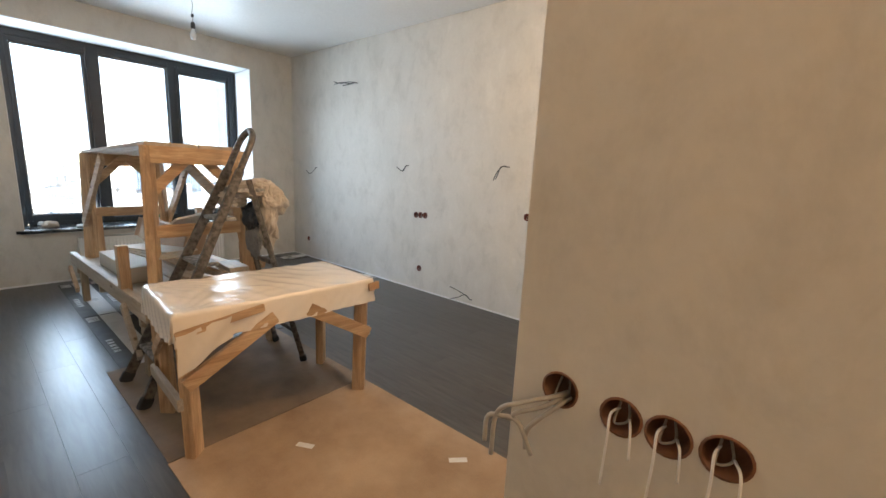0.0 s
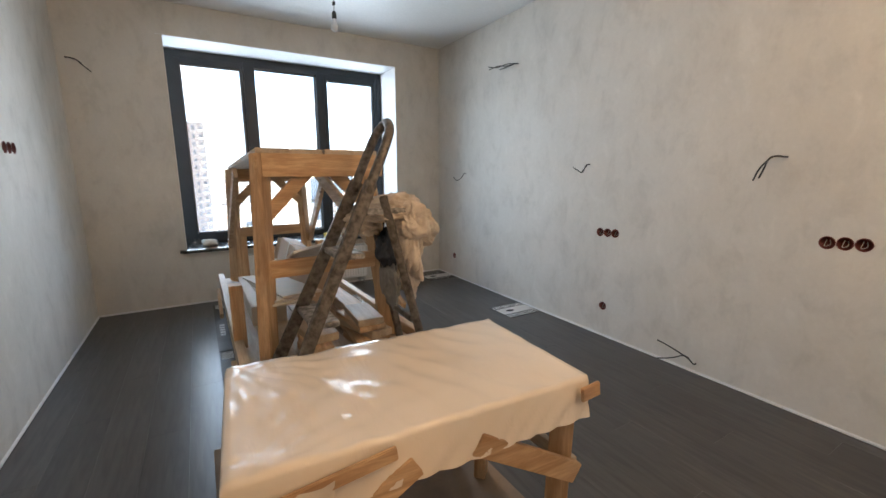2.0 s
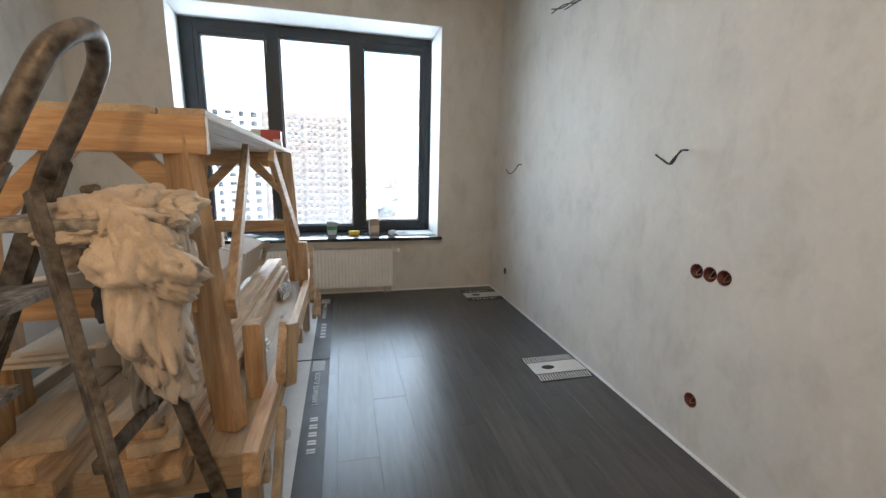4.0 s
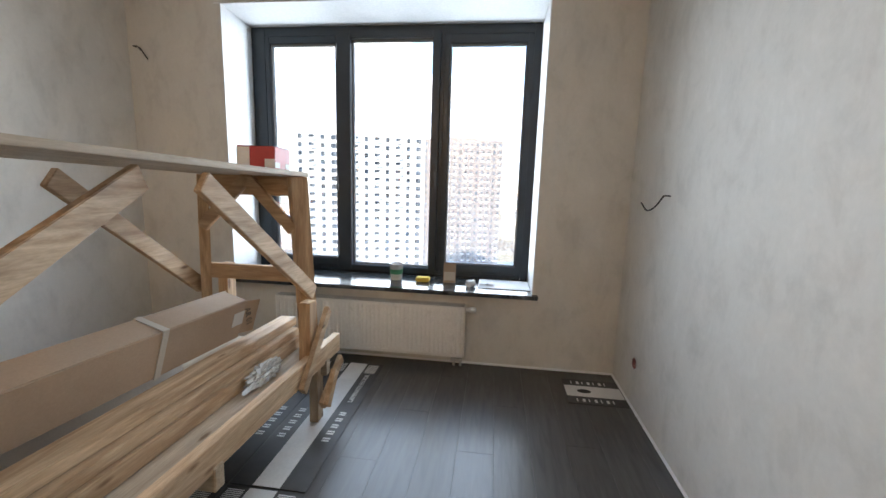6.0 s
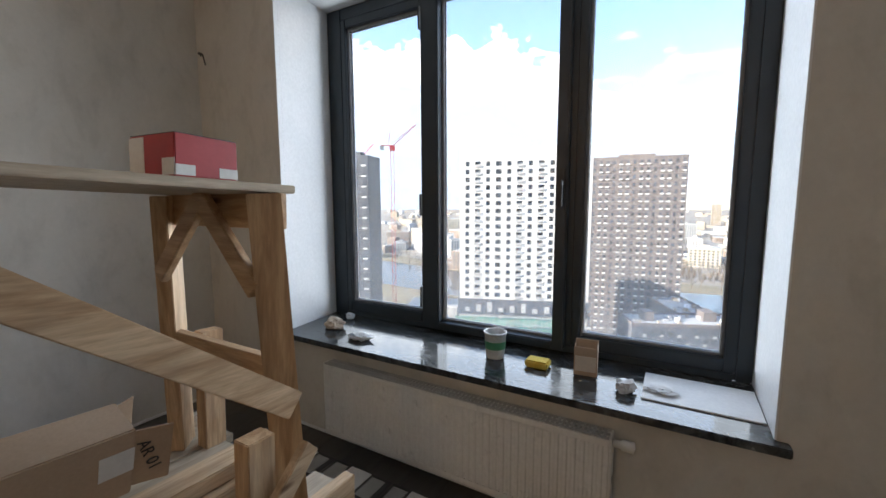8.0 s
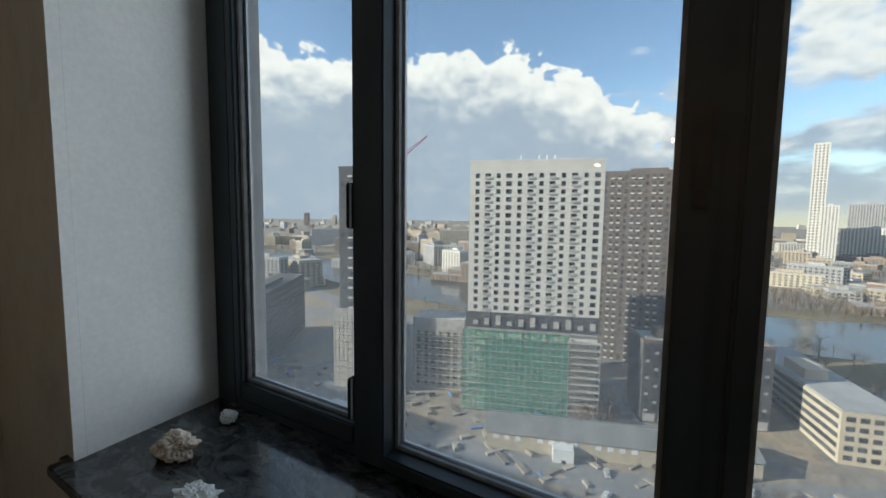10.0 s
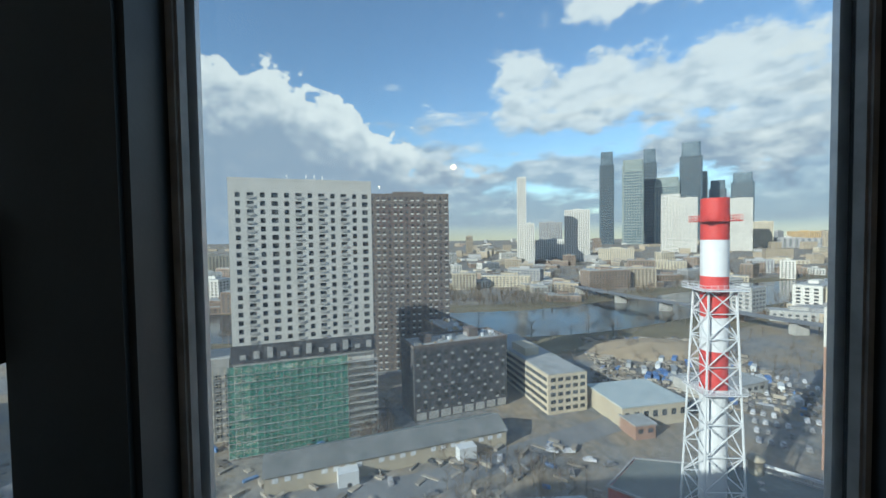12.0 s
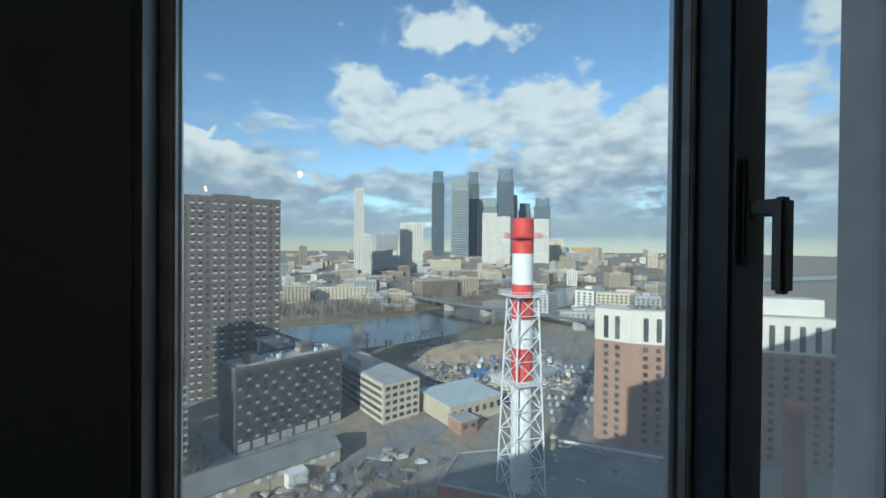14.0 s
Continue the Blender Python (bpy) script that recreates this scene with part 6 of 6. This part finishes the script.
for a in range(4):
    sx, sy = ((1, 1), (1, -1), (-1, -1), (-1, 1))[a]
    tx, ty = ((1, -1), (-1, -1), (-1, 1), (1, 1))[a]
    add_tube(bm, [(sx * half(z), sy * half(z), z) for z in levels], 0.24, 5)
    for z0, z1 in zip(levels, levels[1:]):
        add_tube(bm, [(sx * half(z0), sy * half(z0), z0), (tx * half(z1), ty * half(z1), z1)], 0.14, 4)
        add_tube(bm, [(tx * half(z0), ty * half(z0), z0), (sx * half(z1), sy * half(z1), z1)], 0.14, 4)
        add_tube(bm, [(sx * half(z1), sy * half(z1), z1), (tx * half(z1), ty * half(z1), z1)], 0.14, 4)
part("lattice", bm, M["steel_white"], st_)
for z, r in ((60.5, 4.6), (38.0, 4.5), (75.5, 3.6)):
    mt = M["paint_red"] if z > 70 else M["steel_white"]
    bm = bmesh.new()
    add_box(bm, (-r, -r, z), (r, r, z + 0.2))
    for q in range(4):
        c_, s_ = ((1, 0), (0, 1), (-1, 0), (0, -1))[q]
        for i in range(8):
            o = -r + 2 * r * i / 7
            p = (r * c_ - o * s_, r * s_ + o * c_)
            add_tube(bm, [(*p, z), (*p, z + 1.3)], 0.06, 4)
        for hz in (0.65, 1.3):
            add_tube(bm, [(r * c_ + r * s_, r * s_ - r * c_, z + hz), (r * c_ - r * s_, r * s_ + r * c_, z + hz)], 0.07, 4)
    part("gallery", bm, mt, st_)
bs = thing("brick_stack", (-51.8, 84.4, G), "old red brick chimney stack", "chimney stack")
lathe("shaft", [(2.1, 0), (1.45, 44.5), (1.75, 44.6), (1.75, 46.4), (1.1, 46.4), (1.1, 42)], (0, 0, 0), M["brick_red"], bs, 24)

# tower crane beyond the left tower
tc_ = thing("tower_crane", (-330, -330, G), "red tower crane over the building sites", "crane")
bm = bmesh.new()
for sx, sy in ((1, 1), (1, -1), (-1, -1), (-1, 1)):
    add_tube(bm, [(sx, sy, 0), (sx, sy, 108)], 0.25, 4)
for i in range(27):
    add_tube(bm, [(1, -1 if i % 2 else 1, i * 4), (1, 1 if i % 2 else -1, i * 4 + 4)], 0.15, 4)
    add_tube(bm, [(-1 if i % 2 else 1, 1, i * 4), (1 if i % 2 else -1, 1, i * 4 + 4)], 0.15, 4)
part("mast", bm, M["paint_red"], tc_)
bm = bmesh.new()
add_tube(bm, [(0, -8, 106), (0, 0, 108), (-4, 34, 136)], 0.5, 4)
add_tube(bm, [(0, -8, 106), (0, -3, 117), (-4, 34, 136)], 0.25, 4)
part("jib", bm, M["paint_red"], tc_)

# ---- yards: trees, cars, site cabins ----
rnd = random.Random(4)


def bare_tree(bm, x, y, h):
    add_tube(bm, [(x, y, G), (x + rnd.uniform(-.3, .3), y, G + h * 0.5), (x + rnd.uniform(-.6, .6), y + rnd.uniform(-.6, .6), G + h)], [h * 0.022, h * 0.015, h * 0.003], 3, False)
    for i in range(16):
        z = G + h * rnd.uniform(0.28, 0.92)
        a, r = rnd.uniform(0, 6.3), h * rnd.uniform(0.14, 0.34) * (1.1 - (z - G) / h * 0.6)
        q = (x + r * math.cos(a), y + r * math.sin(a), z + h * rnd.uniform(0.08, 0.26))
        add_tube(bm, [(x, y, z), q], [h * 0.008, h * 0.002], 3, False)
        for _ in range(3):
            b_ = a + rnd.uniform(-1, 1)
            add_tube(bm, [(x + (q[0] - x) * 0.5, y + (q[1] - y) * 0.5, (z + q[2]) / 2), (q[0] + h * 0.12 * math.cos(b_), q[1] + h * 0.12 * math.sin(b_), q[2] + h * rnd.uniform(0, 0.1))], [h * 0.005, h * 0.0015], 3, False)


bm = bmesh.new()
for i in range(420):
    k = rnd.random() * (len(RIVER) - 4) + 2
    a, b = Vector(RIVER[int(k)]), Vector(RIVER[min(int(k) + 1, len(RIVER) - 1)])
    p = a.lerp(b, k - int(k))
    side = -1 if rnd.random() < 0.72 else 1
    off = rnd.uniform(52, 150) if side < 0 else rnd.uniform(52, 70)
    bare_tree(bm, p.x + side * off, p.y, rnd.uniform(7, 15))
for i in range(50):
    bare_tree(bm, rnd.uniform(-250, -190), rnd.uniform(100, 240), rnd.uniform(5, 9))
for i in range(60):
    bare_tree(bm, rnd.uniform(-135, -100), rnd.uniform(-5, 36), rnd.uniform(4, 9))
for i in range(40):
    bare_tree(bm, rnd.uniform(-165, -135), rnd.uniform(-36, -24), rnd.uniform(5, 9))
for i in range(90):
    bare_tree(bm, rnd.uniform(-310, -215), rnd.uniform(-10, 260), rnd.uniform(4, 9))
tagged(link("bare_woodland", bm, M["branch"]), "leafless trees along the river banks and yards", "trees", kind="stuff")

# leafless trees between the houses across the river: a short stem under a fan of thin twigs
rnd = random.Random(17)
vs_, fs_ = [], []
while len(fs_) < 62000:
    dist, ang = 440 + 1900 * rnd.random() ** 1.7, rnd.uniform(-1.1, 0.95)
    x0, y0 = -dist * math.cos(ang), dist * math.sin(ang)
    if min(math.hypot(x0 - (p[0] * (1 - t) + q[0] * t), y0 - (p[1] * (1 - t) + q[1] * t)) for p, q in zip(RIVER, RIVER[1:]) for t in (0, 0.25, 0.5, 0.75)) < 62:
        continue
    for _ in range(rnd.randint(2, 7)):
        x, y, h = x0 + rnd.gauss(0, 14), y0 + rnd.gauss(0, 14), rnd.uniform(7, 14)
        for k in range(11):
            a = rnd.uniform(0, 6.283)
            r, z0, z1 = h * rnd.uniform(0.08, 0.36), h * rnd.uniform(0.05, 0.45), h * rnd.uniform(0.6, 1.0)
            w = 0.10 + 0.035 * h
            n0 = len(vs_)
            vs_ += [(x - w * math.sin(a) * 0.4, y + w * math.cos(a) * 0.4, G + z0), (x + w * math.sin(a) * 0.4, y - w * math.cos(a) * 0.4, G + z0), (x + r * math.cos(a), y + r * math.sin(a), G + z1)]
            fs_.append((n0, n0 + 1, n0 + 2))
me = bpy.data.meshes.new("town_trees")
me.from_pydata(vs_, [], fs_)
me.materials.append(M["branch"])
tagged(new("town_trees", me), "leafless brown trees between the houses across the river", "trees", kind="stuff")

car_me = bpy.data.meshes.new("body")
bm = bmesh.new()
add_box(bm, (-2.1, -0.85, 0.25), (2.1, 0.85, 0.85), None, 0.15)
add_box(bm, (-1.3, -0.75, 0.8), (1.0, 0.75, 1.42), None, 0.2)
bm.to_mesh(car_me)
bm.free()
car_me.materials.append(M["car"])
cars = 0
for i in range(10):
    for j in range(9):
        if rnd.random() < 0.25:
            continue
        c = thing("parked_car", (-150 - 7.5 * i + 1.5 * j, 104 + 3.0 * j + 4.5 * i, G), "parked car in the open car park", "car", "cars in the car park", rz=-35 + rnd.uniform(-3, 3))
        o = new("body", car_me)
        o.parent = c
for i in range(42):
    x, y = -175 - rnd.random() * 95, 72 + rnd.random() * 75
    y += (x + 175) * -0.25
    e = tagged(box("site_cabin", (-3, -1.2, 0), (3, 1.2, 2.6), M["cabin"] if i % 3 else M["blue_tarp"], bevel=0.05), "site cabin or tarpaulined stack on the building site", "site cabin", "site cabins")
    e.matrix_world = pose(x, y, G, 0, 0, rnd.uniform(-40, -10))
M["clutter"] = (lambda k: k.done(k.mix(k.range(k.island(), 0.93, 0.94), k.mix(k.range(k.island(), 0.1, 0.75), (0.10, 0.085, 0.07), (0.36, 0.32, 0.26)), (0.10, 0.19, 0.38)), 0.85))(Nodes("site_materials"))
cv, cf = [], []
for i in range(1500):
    k = rnd.random()
    if k < 0.76:
        x = -172 - rnd.random() * 120
        y = 60 + rnd.random() * 90 - (x + 172) * 0.2
    elif k < 0.88:
        x, y = rnd.uniform(-150, -90), rnd.uniform(-110, 40)
    else:
        x, y = rnd.uniform(-130, -70), rnd.uniform(-190, -95)
    lx, ly, lz, a = rnd.uniform(0.5, 3.2), rnd.uniform(0.3, 1.0), rnd.uniform(0.3, 1.5), radians(-35 + rnd.choice((0, 90)) + rnd.uniform(-12, 12))
    n0 = len(cv)
    for z in (G, G + lz):
        for sx, sy in ((-1, -1), (1, -1), (1, 1), (-1, 1)):
            cv.append((x + sx * lx * math.cos(a) - sy * ly * math.sin(a), y + sx * lx * math.sin(a) + sy * ly * math.cos(a), z))
    cf += [tuple(n0 + q for q in f) for f in ((4, 5, 6, 7), (0, 1, 5, 4), (1, 2, 6, 5), (2, 3, 7, 6), (3, 0, 4, 7))]
me = bpy.data.meshes.new("site_clutter")
me.from_pydata(cv, [], cf)
me.materials.append(M["clutter"])
tagged(new("site_clutter", me), "stacks of timber, rubble and tarpaulins strewn over the sites", "building materials", kind="stuff")
bm = bmesh.new()
bmesh.ops.create_grid(bm, x_segments=20, y_segments=20, size=1)
for v in bm.verts:
    r = v.co.length
    v.co = Vector((-262 + v.co.x * 26, 118 + v.co.y * 46, G + max(0, 1 - r * r) * 6 + 0.8 * noise.noise(v.co * 4) - 0.3))
tagged(link("sand_heap", bm, M["sand"], smooth=True), "broad heap of sand on the building site", "sand heap")
for i in range(26):
    x, y = -95 - rnd.random() * 50, -30 + rnd.random() * 90
    c = thing("parked_car", (x, y, G), "car parked in the yard below", "car", "cars in the yard", rz=rnd.uniform(0, 180))
    o = new("body", car_me)
    o.parent = c
for x, y in ((-104, -135), (-86, -128), (-128, -118)):
    e = thing("street_lamp", (x, y, G), "tall grey street lamp by the access road", "street lamp", "street lamps")
    tube("pole", [(0, 0, 0), (0, 0, 10.5)], 0.12, M["concrete"], e, 6)
    tube("arm", smooth_path([(0, 0, 10.4), (0.4, 0.2, 11.2), (1.8, 0.6, 11.5)]), 0.08, M["concrete"], e, 6)

# luffing tower crane beyond the white tower
cr = thing("tower_crane", (-205, -164, G), "red lattice tower crane with a raised jib", "crane", rz=129.6)
for sx in (-1, 1):
    for sy in (-1, 1):
        beam("mast_chord", (sx * 1.0, sy * 1.0, 0), (sx * 1.0, sy * 1.0, 108), 0.3, 0.3, M["paint_red"], cr)
for i in range(17):
    z0, s = 6.35 * i, 1 if i % 2 else -1
    beam("mast_brace", (-s * 1.0, -1.0, z0), (s * 1.0, -1.0, z0 + 6.35), 0.18, 0.18, M["paint_red"], cr)
    beam("mast_brace", (-1.0, s * 1.0, z0), (-1.0, -s * 1.0, z0 + 6.35), 0.18, 0.18, M["paint_red"], cr)
box("cab", (-1.6, -1.6, 106), (1.8, 1.6, 109), M["paint_red"], cr, 0.1)
for sy in (-0.7, 0.7):
    beam("jib_chord", (0.5, sy, 109), (15, sy * 0.4, 122), 0.3, 0.3, M["paint_red"], cr)
    beam("counter_jib", (-7, sy, 109.2), (0.5, sy, 109.2), 0.3, 0.4, M["paint_red"], cr)
beam("jib_chord", (0.5, 0, 111), (15, 0, 122.6), 0.3, 0.3, M["paint_red"], cr)
beam("a_frame", (-2.5, 0, 109), (-1.0, 0, 118), 0.3, 0.3, M["paint_red"], cr)
box("counterweight", (-7.5, -1.2, 106.5), (-5, 1.2, 109), M["concrete"], cr, 0.05)

# the town stands a little askew to the house
turn = Matrix.Translation((-6, 1.4, 0)) @ Matrix.Rotation(-TOWN_TURN, 4, "Z") @ Matrix.Translation((6, -1.4, 0))
bpy.context.view_layer.update()
for o in [q for q in scene.objects if q not in indoors and q.parent is None]:
    o.matrix_world = turn @ o.matrix_world

# unseen slabs for the house and its neighbour; heights set to shade the yards
struct("own_house_wing", (4.0, -203, G), (26, -122, 5), M["facade_grey"], "unseen low grey slab behind the room, height set for its shade", "building")
struct("own_house", (4.0, -121.9, G), (26, -20, 14), M["facade_grey"], "grey slab of the house that holds the room", "building")
struct("own_house_tower", (4.0, -19.9, G), (26, 108, 31), M["facade_grey"], "unseen high grey slab behind the room, height set for its shade", "building")
struct("neighbour_house", (4.0, -430, G), (26, -214, 14), M["facade_grey"], "grey slab of the neighbouring house", "building")

# ---- floor planks ----
PL, PW = 1.29, 0.193
meshes = {}


def plank_mesh(length, width):
    key = (round(length, 3), round(width, 3))
    if key not in meshes:
        me = bpy.data.meshes.new("plank")
        bm = bmesh.new()
        add_box(bm, (0, 0, -0.008), (length, width, 0))
        es = [e for e in bm.edges if all(abs(v.co.z) < 1e-6 for v in e.verts)]
        bmesh.ops.bevel(bm, geom=es, offset=0.0005, segments=1, affect="EDGES")
        bm.to_mesh(me)
        bm.free()
        me.materials.append(M["laminate"])
        meshes[key] = me
    return meshes[key]


row_ = 0
y = YS
while y < YN - 0.01:
    w = min(PW, YN - y)
    x = XW - PL * ((row_ * 0.37) % 1.0)
    end = XH if y < YP else XB
    while x < end - 0.02:
        a, b = max(x, XW), min(x + PL, end)
        if b - a > 0.02:
            o = new("plank", plank_mesh(b - a - 0.0005, w - 0.0005))
            o.parent = floor
            o.location = (a, y, 0)
        x += PL
    y += PW
    row_ += 1
